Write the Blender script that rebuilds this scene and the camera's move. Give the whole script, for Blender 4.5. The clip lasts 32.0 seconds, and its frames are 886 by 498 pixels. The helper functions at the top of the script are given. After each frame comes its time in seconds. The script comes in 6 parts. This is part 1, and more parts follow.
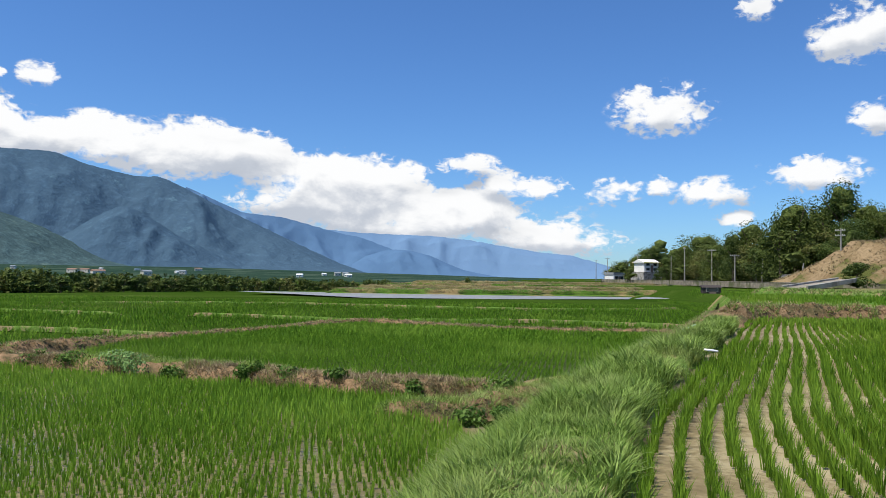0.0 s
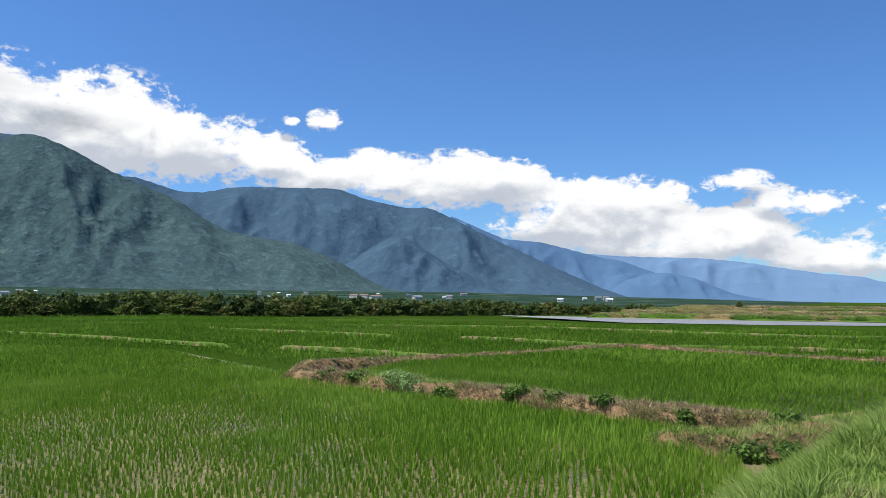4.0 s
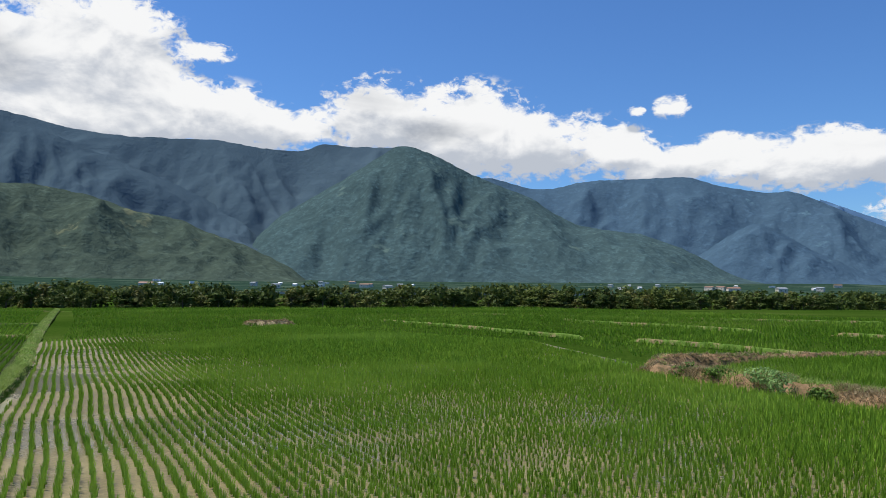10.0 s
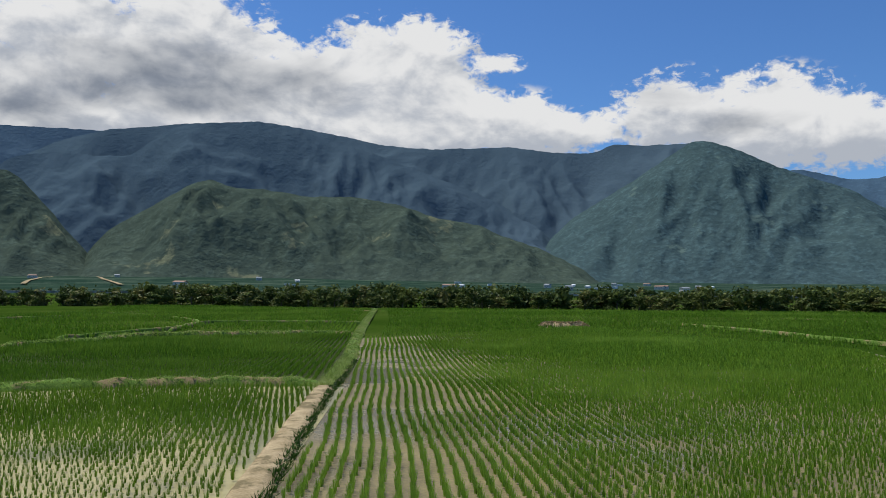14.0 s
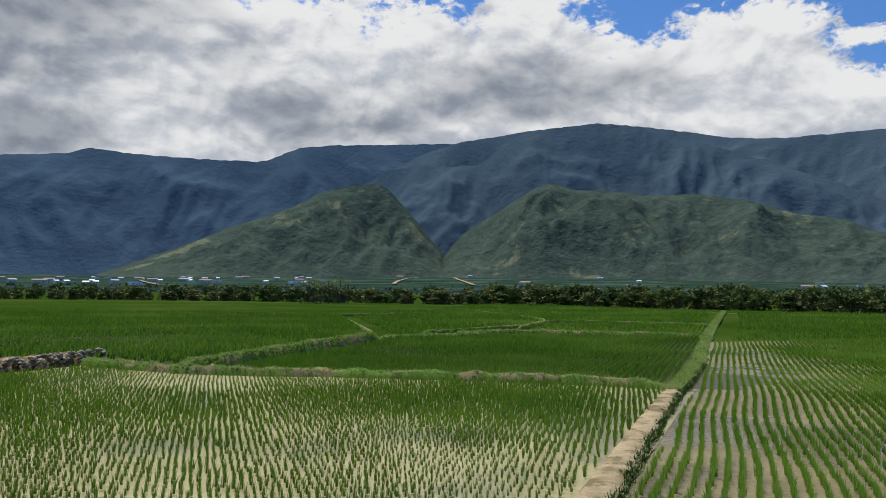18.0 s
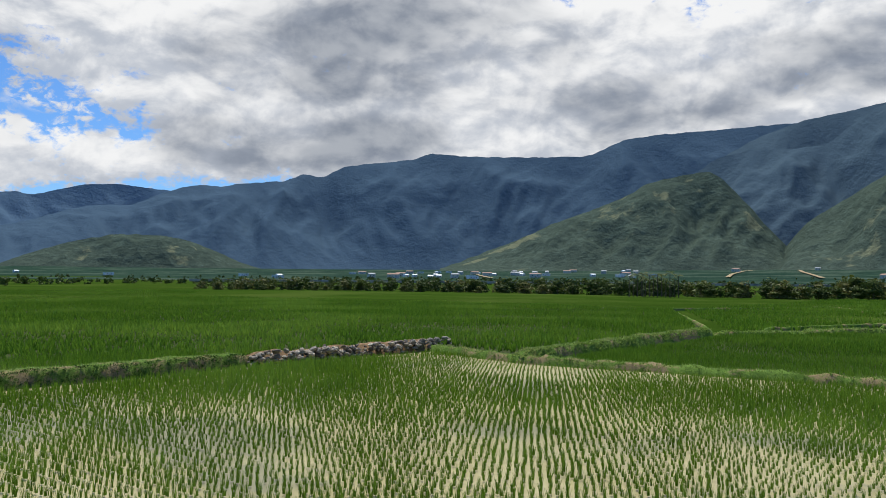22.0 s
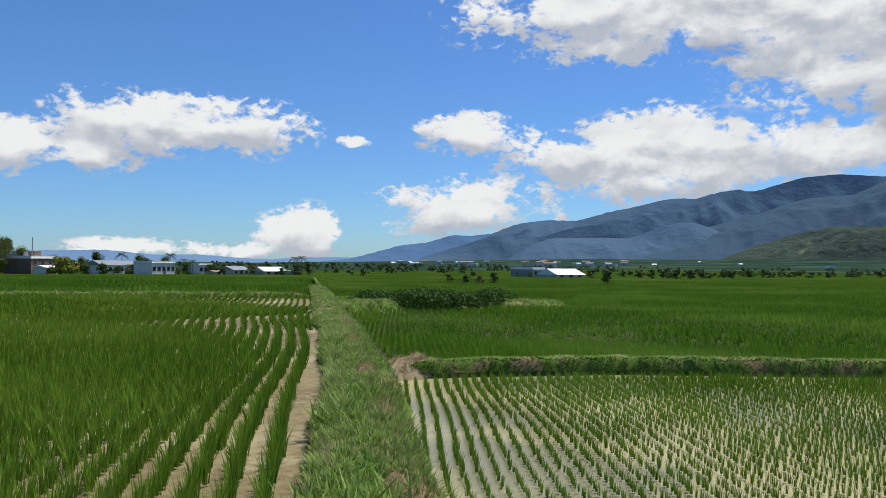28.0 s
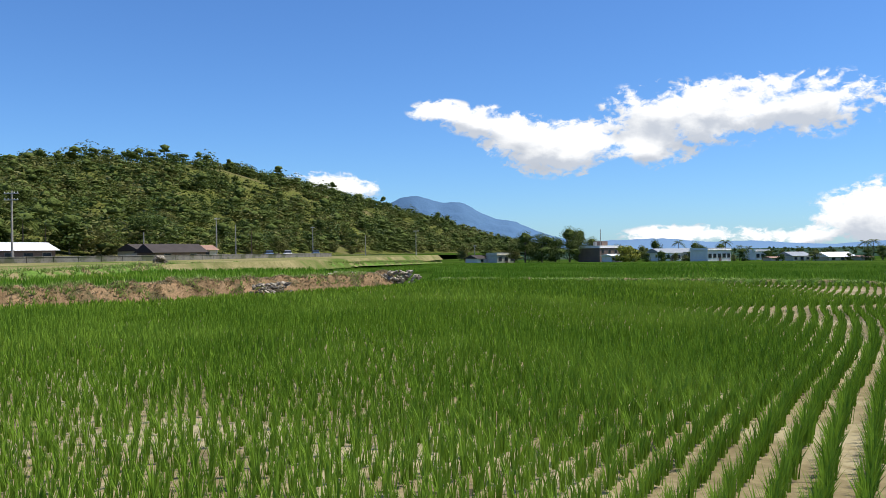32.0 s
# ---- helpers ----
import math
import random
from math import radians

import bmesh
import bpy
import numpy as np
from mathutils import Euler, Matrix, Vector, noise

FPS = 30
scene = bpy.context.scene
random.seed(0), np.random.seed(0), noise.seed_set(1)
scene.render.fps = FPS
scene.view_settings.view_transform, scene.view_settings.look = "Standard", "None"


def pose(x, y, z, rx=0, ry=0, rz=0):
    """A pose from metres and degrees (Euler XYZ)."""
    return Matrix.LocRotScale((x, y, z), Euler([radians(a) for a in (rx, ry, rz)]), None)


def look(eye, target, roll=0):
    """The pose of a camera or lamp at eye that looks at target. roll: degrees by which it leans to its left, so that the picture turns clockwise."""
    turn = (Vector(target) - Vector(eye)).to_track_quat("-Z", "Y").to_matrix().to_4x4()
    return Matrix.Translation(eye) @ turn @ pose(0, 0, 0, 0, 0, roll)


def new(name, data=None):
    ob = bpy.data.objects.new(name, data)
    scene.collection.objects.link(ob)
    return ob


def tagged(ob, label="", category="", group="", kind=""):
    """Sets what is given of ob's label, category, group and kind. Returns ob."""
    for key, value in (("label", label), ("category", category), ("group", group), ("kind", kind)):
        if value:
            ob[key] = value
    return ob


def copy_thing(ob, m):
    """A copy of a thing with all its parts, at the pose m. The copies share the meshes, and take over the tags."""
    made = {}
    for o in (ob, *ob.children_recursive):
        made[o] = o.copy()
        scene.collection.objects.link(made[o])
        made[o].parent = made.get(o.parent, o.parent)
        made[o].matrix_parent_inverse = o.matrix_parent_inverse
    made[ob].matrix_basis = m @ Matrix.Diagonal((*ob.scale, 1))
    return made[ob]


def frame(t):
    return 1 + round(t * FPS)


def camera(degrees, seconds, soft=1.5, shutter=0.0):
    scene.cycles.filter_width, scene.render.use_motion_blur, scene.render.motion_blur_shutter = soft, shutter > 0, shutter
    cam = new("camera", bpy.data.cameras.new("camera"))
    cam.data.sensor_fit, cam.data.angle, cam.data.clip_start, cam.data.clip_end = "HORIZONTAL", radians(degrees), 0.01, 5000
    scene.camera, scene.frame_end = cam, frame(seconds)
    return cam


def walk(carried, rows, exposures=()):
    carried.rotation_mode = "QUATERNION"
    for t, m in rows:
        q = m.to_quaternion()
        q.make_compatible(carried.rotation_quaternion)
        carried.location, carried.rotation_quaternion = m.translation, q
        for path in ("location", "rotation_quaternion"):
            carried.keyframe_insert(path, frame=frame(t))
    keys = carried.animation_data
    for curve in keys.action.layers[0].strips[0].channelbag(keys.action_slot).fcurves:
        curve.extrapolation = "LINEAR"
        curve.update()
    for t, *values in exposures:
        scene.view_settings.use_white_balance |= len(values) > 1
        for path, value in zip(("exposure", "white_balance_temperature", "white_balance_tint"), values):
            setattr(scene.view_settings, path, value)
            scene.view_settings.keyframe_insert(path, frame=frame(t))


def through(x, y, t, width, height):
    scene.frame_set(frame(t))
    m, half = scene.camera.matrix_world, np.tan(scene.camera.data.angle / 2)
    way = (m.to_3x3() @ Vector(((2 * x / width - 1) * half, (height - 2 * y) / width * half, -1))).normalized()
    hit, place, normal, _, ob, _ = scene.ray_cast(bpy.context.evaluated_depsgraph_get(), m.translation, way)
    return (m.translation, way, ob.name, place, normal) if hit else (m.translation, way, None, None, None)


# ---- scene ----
# ---- camera ----
EYE, REACH = 1.75, 0.29
cam = camera(59.27, 32.0, soft=0.62)
# seconds, turn to the left, tilt, roll
PATH = [
    (0.0, 0.00, 2.03, -0.72), (0.5, 3.16, 2.41, -0.75), (1.0, 5.03, 2.50, -0.69), (1.5, 6.62, 2.62, -0.46),
    (2.0, 9.02, 2.52, -0.60), (2.5, 11.97, 2.73, -0.61), (3.0, 14.54, 3.22, -0.63), (3.5, 16.72, 3.56, -0.58),
    (5.5, 25.27, 2.81, -0.55), (6.0, 27.12, 2.74, -0.67), (6.5, 30.00, 2.84, -0.63), (7.0, 32.30, 2.66, -0.38),
    (7.5, 33.89, 2.55, -0.39), (8.0, 36.13, 2.76, -0.28), (8.5, 39.29, 2.79, -0.42), (9.0, 40.66, 2.78, -0.33),
    (9.5, 42.21, 2.82, -0.37), (10.0, 44.30, 2.89, -0.34), (10.5, 46.35, 2.84, -0.29), (11.0, 48.82, 2.72, -0.28),
    (11.5, 51.77, 2.84, -0.23), (12.0, 54.15, 2.90, -0.30), (12.5, 56.47, 2.93, -0.39), (13.0, 59.65, 3.05, -0.28),
    (13.5, 62.33, 3.00, -0.28), (14.0, 65.58, 2.91, -0.38), (14.5, 68.53, 3.24, -0.17), (16.5, 79.54, 3.24, -0.22),
    (17.0, 82.86, 3.11, -0.01), (17.5, 86.00, 2.96, -0.29), (18.0, 90.27, 2.74, -0.60), (18.5, 93.81, 2.63, -0.61),
    (19.0, 96.84, 2.58, -0.68), (19.5, 99.81, 2.41, -0.83), (20.0, 102.80, 3.00, -0.37), (20.5, 104.71, 3.18, -0.44),
    (21.0, 108.08, 2.98, -0.51), (21.5, 111.16, 2.64, -0.37), (22.0, 113.97, 2.03, -0.49), (22.5, 117.92, 1.96, -0.52),
    (23.0, 121.69, 1.60, -0.37), (23.5, 125.79, 1.44, -0.71), (24.0, 130.29, 1.13, -0.64), (24.5, 133.82, 1.00, -0.46),
    (25.0, 137.50, 0.92, -0.70), (25.5, 141.97, 0.95, -0.51), (26.0, 145.62, 0.98, -0.48), (26.5, 150.39, 1.15, -0.56),
    (28.5, 165.12, 1.12, -0.24), (29.0, 165.10, 1.25, 0.00), (29.5, 167.64, 0.66, -0.19), (30.0, 175.13, 0.19, -0.05),
    (30.5, 181.21, 0.04, -0.06), (31.0, 191.21, 0.97, -0.04), (31.5, 198.52, 0.84, 0.21), (32.0, 202.82, 0.19, 0.64),
]


def held(turn, tilt, roll):
    a = radians(turn)
    return pose(-math.sin(a) * REACH, math.cos(a) * REACH, EYE, 90 + tilt, roll, turn)


walk(cam, [(t, held(a, b, c)) for t, a, b, c in PATH],
     exposures=[(0.0, 0.15), (3.0, 0.2), (7.0, 0.1), (11.0, 0.05), (13.0, 0.08), (14.0, -0.2), (16.5, -0.2), (18.0, -0.15), (20.0, -0.03), (22.0, 0.02), (25.0, -0.06), (29.0, -0.06), (31.0, 0.1), (32.0, 0.27)])

# ---- sky and sun ----
SUN_AZ, SUN_EL = 118.0, 64.0
# clouds: azimuth, elevation, half width, half height, in degrees
clouds_north = [
    (-15.7, 11.9, 4.4, 2.3), (28.4, 8.8, 3.0, 1.7), (23.8, 8.8, 4.5, 2.3), (18.6, 8.5, 5.4, 2.6), (13.4, 8.6, 3.5, 1.9),
    (6.5, 7.3, 6.2, 1.8), (7.3, 5.8, 9.2, 2.4), (2.1, 3.8, 7.5, 1.7), (-1.8, 8.2, 2.9, 1.0), (-4.1, 6.9, 2.3, 1.3), (-7.3, 6.5, 2.7, 1.1),
    (-12.2, 6.2, 2.6, 1.2), (-15.4, 6.6, 1.6, 0.9), (-19.0, 6.0, 3.6, 1.4), (-25.3, 7.1, 4.1, 1.6), (-20.5, 4.3, 1.6, 0.7), (-7.3, 3.4, 5.1, 1.2),
    (2.9, 4.7, 14.6, 2.3), (-8.1, 2.6, 6.6, 1.3), (-28.1, 15.9, 3.4, 2.5), (-22.0, 18.2, 1.8, 1.1),
]

clouds_northwest = [
    (-29.2, 10.6, 1.9, 1.4), (55.3, 11.3, 3.1, 2.1), (49.2, 12.8, 5.2, 3.3), (42.7, 12.2, 6.2, 3.6), (39.1, 10.2, 8.2, 3.5), (31.6, 9.6, 4.7, 2.2),
    (27.6, 12.8, 1.9, 1.0), (30.3, 12.6, 0.8, 0.45), (23.8, 9.1, 4.9, 2.0), (18.0, 8.8, 4.8, 2.5), (13.6, 8.4, 3.7, 2.1), (8.0, 6.6, 7.9, 2.9),
    (2.2, 4.9, 7.6, 2.4), (67.9, 15.1, 6.1, 4.8), (65.0, 11.9, 9.9, 2.2), (44.6, 11.2, 15.9, 2.8), (86.3, 14.7, 6.9, 4.4), (83.5, 17.8, 3.9, 4.2),
    (78.0, 14.2, 6.9, 4.4), (68.8, 16.0, 7.6, 4.3), (66.2, 12.5, 12.2, 3.0), (61.7, 16.3, 2.5, 1.0),
]

clouds_west = [
    (82.2, 12.0, 12.5, 2.2), (63.2, 11.4, 10.4, 2.4), (117.7, 16.9, 20.2, 7.4), (117.9, 10.7, 17.4, 4.6), (102.4, 14.0, 16.3, 6.5), (96.1, 16.1, 12.8, 5.9),
    (84.7, 14.4, 17.3, 5.4), (84.7, 18.9, 7.2, 4.5), (74.6, 13.0, 13.7, 4.0), (70.2, 14.7, 6.6, 5.3), (112.0, 9.3, 18.0, 3.5), (100.5, 11.6, 24.4, 4.2),
    (77.2, 12.7, 20.7, 3.4), (106.8, 16.5, 26.7, 5.2), (137.1, 17.0, 13.4, 4.7), (134.0, 12.8, 12.0, 3.4), (116.0, 12.7, 21.0, 7.2), (147.9, 7.5, 7.1, 4.7),
    (136.6, 7.8, 13.4, 2.8), (116.9, 18.0, 18.5, 6.6), (114.0, 9.9, 22.0, 3.7), (102.0, 12.1, 20.6, 4.0),
]

clouds_south = [
    (149.7, 17.7, 16.4, 4.2), (123.0, 10.0, 16.0, 4.1), (128.0, 16.8, 22.0, 5.0), (161.8, 9.5, 4.9, 2.0), (150.4, 7.7, 12.3, 3.2), (162.0, 4.0, 9.1, 3.1),
    (173.4, 2.3, 2.9, 2.6), (170.2, 8.9, 1.5, 0.6), (193.2, 7.4, 3.2, 2.3), (202.8, 10.2, 2.9, 1.0), (199.9, 9.5, 3.4, 1.3), (197.3, 8.2, 3.5, 2.1),
    (194.6, 7.3, 5.0, 2.3), (186.9, 9.3, 5.6, 3.0), (179.8, 9.5, 8.4, 2.8), (187.9, 7.0, 3.8, 1.8), (211.2, 4.9, 5.1, 1.3), (185.4, 1.0, 5.4, 0.9),
    (178.6, 0.8, 3.2, 0.8), (174.5, 2.0, 3.8, 2.3),
]
grey_bases = [
    (119.1, 15.2, 17.7, 4.7), (121.1, 9.7, 12.0, 2.8), (84.7, 14.5, 14.9, 3.2), (118.0, 17.2, 17.0, 6.6), (125.7, 9.3, 13.0, 2.7), (97.9, 11.6, 11.0, 3.6),
    (119.5, 10.4, 6.7, 1.8), (143.8, 14.7, 3.6, 1.2), (129.4, 9.1, 7.9, 2.4), (84.8, 13.3, 8.0, 2.0), (44.5, 11.3, 5.2, 1.7), (120.3, 16.4, 7.9, 3.7),
]


def math_n(nt, op, a, b=None, c=None):
    n = nt.nodes.new("ShaderNodeMath")
    n.operation = op
    for i, v in enumerate((a, b, c)):
        if v is None:
            continue
        if isinstance(v, (int, float)):
            n.inputs[i].default_value = v
        else:
            nt.links.new(v, n.inputs[i])
    return n.outputs[0]


def ramp(nt, v, lo, hi):
    n = nt.nodes.new("ShaderNodeMapRange")
    n.interpolation_type = "SMOOTHSTEP"
    nt.links.new(v, n.inputs[0])
    n.inputs[1].default_value, n.inputs[2].default_value = lo, hi
    return n.outputs[0]


def mix(nt, f, a, b, how="MIX"):
    n = nt.nodes.new("ShaderNodeMix")
    n.data_type, n.blend_type = "RGBA", how
    for s, v in ((n.inputs[0], f), (n.inputs[6], a), (n.inputs[7], b)):
        if isinstance(v, (int, float)):
            s.default_value = v
        elif isinstance(v, tuple):
            s.default_value = (*v[:3], 1)
        else:
            nt.links.new(v, s)
    return n.outputs[2]


def noise_n(nt, vec, scale, detail=4, rough=0.55, distort=0.0):
    n = nt.nodes.new("ShaderNodeTexNoise")
    if vec is not None:
        nt.links.new(vec, n.inputs["Vector"])
    n.inputs["Scale"].default_value, n.inputs["Detail"].default_value = scale, detail
    n.inputs["Roughness"].default_value, n.inputs["Distortion"].default_value = rough, distort
    return n.outputs[0]


def mapped(nt, vec, loc=(0, 0, 0), scale=(1, 1, 1), rot=0.0, kind="POINT"):
    n = nt.nodes.new("ShaderNodeMapping")
    n.vector_type = kind
    nt.links.new(vec, n.inputs[0])
    n.inputs[1].default_value, n.inputs[2].default_value, n.inputs[3].default_value = loc, (0, 0, rot), scale
    return n.outputs[0]


def make_world():
    w = bpy.data.worlds.new("sky")
    scene.world = w
    w.use_nodes = True
    nt = w.node_tree
    nt.nodes.clear()
    out = nt.nodes.new("ShaderNodeOutputWorld")
    back = nt.nodes.new("ShaderNodeBackground")
    nt.links.new(back.outputs[0], out.inputs[0])
    sky = nt.nodes.new("ShaderNodeTexSky")
    sky.sky_type, sky.sun_disc = "NISHITA", False
    sky.sun_elevation, sky.sun_rotation = radians(SUN_EL), radians(-SUN_AZ)
    sky.air_density, sky.dust_density, sky.ozone_density = 1.0, 0.2, 3.5
    blue = mix(nt, 1.0, sky.outputs[0], SKY, "MULTIPLY")
    tc = nt.nodes.new("ShaderNodeTexCoord")
    sep = nt.nodes.new("ShaderNodeSeparateXYZ")
    nt.links.new(tc.outputs["Generated"], sep.inputs[0])
    x, y, z = sep.outputs
    az = math_n(nt, "MULTIPLY", math_n(nt, "ARCTAN2", math_n(nt, "MULTIPLY", y, -1.0), math_n(nt, "MULTIPLY", x, -1.0)), 57.2958)
    el = math_n(nt, "MULTIPLY", math_n(nt, "ARCSINE", z), 57.2958)
    com = nt.nodes.new("ShaderNodeCombineXYZ")
    nt.links.new(az, com.inputs[0])
    nt.links.new(el, com.inputs[1])
    p = com.outputs[0]

    def blobs(rows, above=0.0):
        """How thick the cloud is there, or so many degrees above."""
        total = None
        for a, e, wa, we in rows:
            at = mapped(nt, p, (a - 90, e - above, 0), (wa, we, 1), kind="TEXTURE")
            g = nt.nodes.new("ShaderNodeTexGradient")
            g.gradient_type = "SPHERICAL"
            nt.links.new(at, g.inputs[0])
            left = math_n(nt, "SUBTRACT", 1.0, g.outputs[1])
            total = left if total is None else math_n(nt, "MULTIPLY", total, left)
        return math_n(nt, "SUBTRACT", 1.0, total)

    every = clouds_north + clouds_northwest + clouds_west + clouds_south
    d = blobs(every)
    high = math_n(nt, "SUBTRACT", d, blobs(every, 1.1))
    flat = mapped(nt, p, scale=(0.8, 1.25, 1))
    n1 = noise_n(nt, flat, 0.34, 7, 0.52, 0.3)
    s1 = noise_n(nt, flat, 0.26, 7, 0.55, 0.25)
    s2 = noise_n(nt, mapped(nt, p, (0.25, 1.1, 0), (0.8, 1.25, 1)), 0.26, 7, 0.55, 0.25)
    fray = noise_n(nt, flat, 1.5, 6, 0.6, 0.4)
    puff = nt.nodes.new("ShaderNodeTexVoronoi")
    puff.feature, puff.inputs["Scale"].default_value = "SMOOTH_F1", 0.9
    puff.inputs["Smoothness"].default_value = 0.5
    nt.links.new(flat, puff.inputs["Vector"])
    billow = math_n(nt, "SUBTRACT", 0.5, puff.outputs["Distance"])
    edge = math_n(nt, "MULTIPLY_ADD", math_n(nt, "SUBTRACT", n1, 0.5), 2.0, math_n(nt, "MULTIPLY_ADD", math_n(nt, "SUBTRACT", fray, 0.5), math_n(nt, "MULTIPLY_ADD", d, -1.5, 2.2), d))
    edge = math_n(nt, "MULTIPLY_ADD", billow, 0.12, edge)
    body = ramp(nt, edge, 0.15, 0.6)
    body = math_n(nt, "MULTIPLY", body, ramp(nt, d, 0.0, 0.2))
    slope = math_n(nt, "MULTIPLY_ADD", math_n(nt, "SUBTRACT", s1, s2), 2.2, math_n(nt, "MULTIPLY", billow, 0.22))
    lit = ramp(nt, math_n(nt, "MULTIPLY_ADD", high, 1.4, slope), -0.42, 0.40)
    grey = blobs(grey_bases)
    n3 = noise_n(nt, mapped(nt, p, scale=(0.7, 1.5, 1)), 0.16, 5, 0.5, 0.25)
    dark = ramp(nt, math_n(nt, "MULTIPLY_ADD", math_n(nt, "SUBTRACT", n3, 0.5), 2.0, math_n(nt, "MULTIPLY", grey, 0.85)), 0.05, 0.95)
    col = mix(nt, lit, (0.49, 0.53, 0.60), (0.89, 0.895, 0.90))
    col = mix(nt, dark, col, mix(nt, 1.0, col, (0.45, 0.48, 0.53), "MULTIPLY"))
    nt.links.new(mix(nt, body, blue, col), back.inputs[0])
    back.inputs[1].default_value = 1.0


SKY = (0.056, 0.086, 0.124)
make_world()
sun = new("sun", bpy.data.lights.new("sun", "SUN"))
sun.data.energy, sun.data.angle, sun.data.color = 5.0, radians(0.53), (1.0, 0.95, 0.85)
sun.matrix_world = look((-math.sin(radians(SUN_AZ)) * math.cos(radians(SUN_EL)) * 50, math.cos(radians(SUN_AZ)) * math.cos(radians(SUN_EL)) * 50,
                         math.sin(radians(SUN_EL)) * 50), (0, 0, 0))


# ---- materials ----
def material(name):
    m = bpy.data.materials.new(name)
    m.use_nodes = True
    nt = m.node_tree
    nt.nodes.clear()
    out = nt.nodes.new("ShaderNodeOutputMaterial")
    return m, nt, out


def surface(name, dark, light, scale, rough=0.9, bump=0.3, fine=None, patch=None, patch_scale=0.2, spec=0.3, bump_dist=0.02, metal=0.0, patch_lo=0.5, patch_hi=0.62, wet=None):
    """A solid surface: two tones by coarse and fine noise, an optional second colour in patches, relief."""
    m, nt, out = material(name)
    b = nt.nodes.new("ShaderNodeBsdfPrincipled")
    nt.links.new(b.outputs[0], out.inputs[0])
    co = nt.nodes.new("ShaderNodeTexCoord").outputs["Object"]
    n1 = noise_n(nt, co, scale, 6, 0.6)
    n2 = noise_n(nt, co, fine or scale * 9, 4, 0.65)
    f = math_n(nt, "MULTIPLY_ADD", n2, 0.5, math_n(nt, "MULTIPLY", n1, 0.6))
    col = mix(nt, ramp(nt, f, 0.38, 0.72), dark, light)
    if patch:
        pf = ramp(nt, math_n(nt, "MULTIPLY_ADD", n2, 0.25, noise_n(nt, co, patch_scale, 5, 0.6)), patch_lo + 0.12, patch_hi + 0.12)
        col = mix(nt, pf, col, patch)
    nt.links.new(col, b.inputs["Base Color"])
    b.inputs["Roughness"].default_value, b.inputs["Specular IOR Level"].default_value, b.inputs["Metallic"].default_value = rough, spec, metal
    if wet is not None:
        nt.links.new(math_n(nt, "MULTIPLY_ADD", pf, wet - rough, rough), b.inputs["Roughness"])
    if bump:
        bn = nt.nodes.new("ShaderNodeBump")
        bn.inputs["Strength"].default_value, bn.inputs["Distance"].default_value = bump, bump_dist
        nt.links.new(f, bn.inputs["Height"])
        nt.links.new(bn.outputs[0], b.inputs["Normal"])
    return m


def foliage(name, dark, light, through=0.35, patch=None, patch_scale=0.15, gloss=0.08):
    """Leaves and blades: each its own tone, light passing through."""
    m, nt, out = material(name)
    geo = nt.nodes.new("ShaderNodeNewGeometry")
    co = nt.nodes.new("ShaderNodeTexCoord").outputs["Object"]
    col = mix(nt, geo.outputs["Random Per Island"], dark, light)
    if patch:
        col = mix(nt, ramp(nt, noise_n(nt, co, patch_scale, 4, 0.6), 0.45, 0.66), col, patch)
    d = nt.nodes.new("ShaderNodeBsdfPrincipled")
    t = nt.nodes.new("ShaderNodeBsdfTranslucent")
    nt.links.new(col, d.inputs["Base Color"])
    nt.links.new(col, t.inputs[0])
    d.inputs["Roughness"].default_value, d.inputs["Specular IOR Level"].default_value = 0.5, gloss
    s = nt.nodes.new("ShaderNodeMixShader")
    s.inputs[0].default_value = through
    nt.links.new(d.outputs[0], s.inputs[1])
    nt.links.new(t.outputs[0], s.inputs[2])
    nt.links.new(s.outputs[0], out.inputs[0])
    return m


M_GROUND = surface("valley_fields", (0.021, 0.050, 0.005), (0.043, 0.080, 0.011), 0.05, 1.0, 0.9, fine=4.0, patch=(0.052, 0.085, 0.015), patch_scale=0.03, bump_dist=0.15, spec=0.0)
M_WET = surface("muddy_water", (0.31, 0.275, 0.125), (0.46, 0.41, 0.215), 0.35, 0.3, 0.06, fine=4.0, spec=0.15, patch=(0.24, 0.23, 0.13), patch_scale=0.2)
M_MUD = surface("drained_paddy_mud", (0.15, 0.118, 0.06), (0.28, 0.228, 0.125), 0.7, 0.8, 0.5, fine=9.0, patch=(0.34, 0.29, 0.175), patch_scale=0.4, spec=0.12)
M_MUD_N = surface("wet_paddy_mud", (0.12, 0.10, 0.045), (0.26, 0.215, 0.10), 0.7, 0.55, 0.2, fine=9.0, patch=(0.17, 0.15, 0.09), patch_scale=0.16, spec=0.3, wet=0.06)
# Floor under dense rice: shade between the plants is put into its dark colour.
M_SHADE = surface("plant_shade_mud", (0.03, 0.045, 0.018), (0.07, 0.085, 0.035), 0.7, 0.95, 0.25, fine=9.0, spec=0.0)
M_SOIL = surface("dry_soil", (0.115, 0.076, 0.038), (0.32, 0.21, 0.118), 1.4, 0.95, 1.0, fine=14.0, patch=(0.085, 0.075, 0.035), patch_scale=1.1, bump_dist=0.06, spec=0.1)
M_TURF = surface("turf", (0.06, 0.115, 0.018), (0.14, 0.235, 0.045), 1.5, 0.95, 0.9, fine=18.0, patch=(0.24, 0.19, 0.10), patch_scale=0.8, bump_dist=0.05, spec=0.05)
M_PATH = surface("bare_earth_path", (0.27, 0.21, 0.115), (0.46, 0.37, 0.225), 1.8, 0.95, 0.8, fine=16.0, patch=(0.17, 0.14, 0.075), patch_scale=1.5, bump_dist=0.04, spec=0.1)
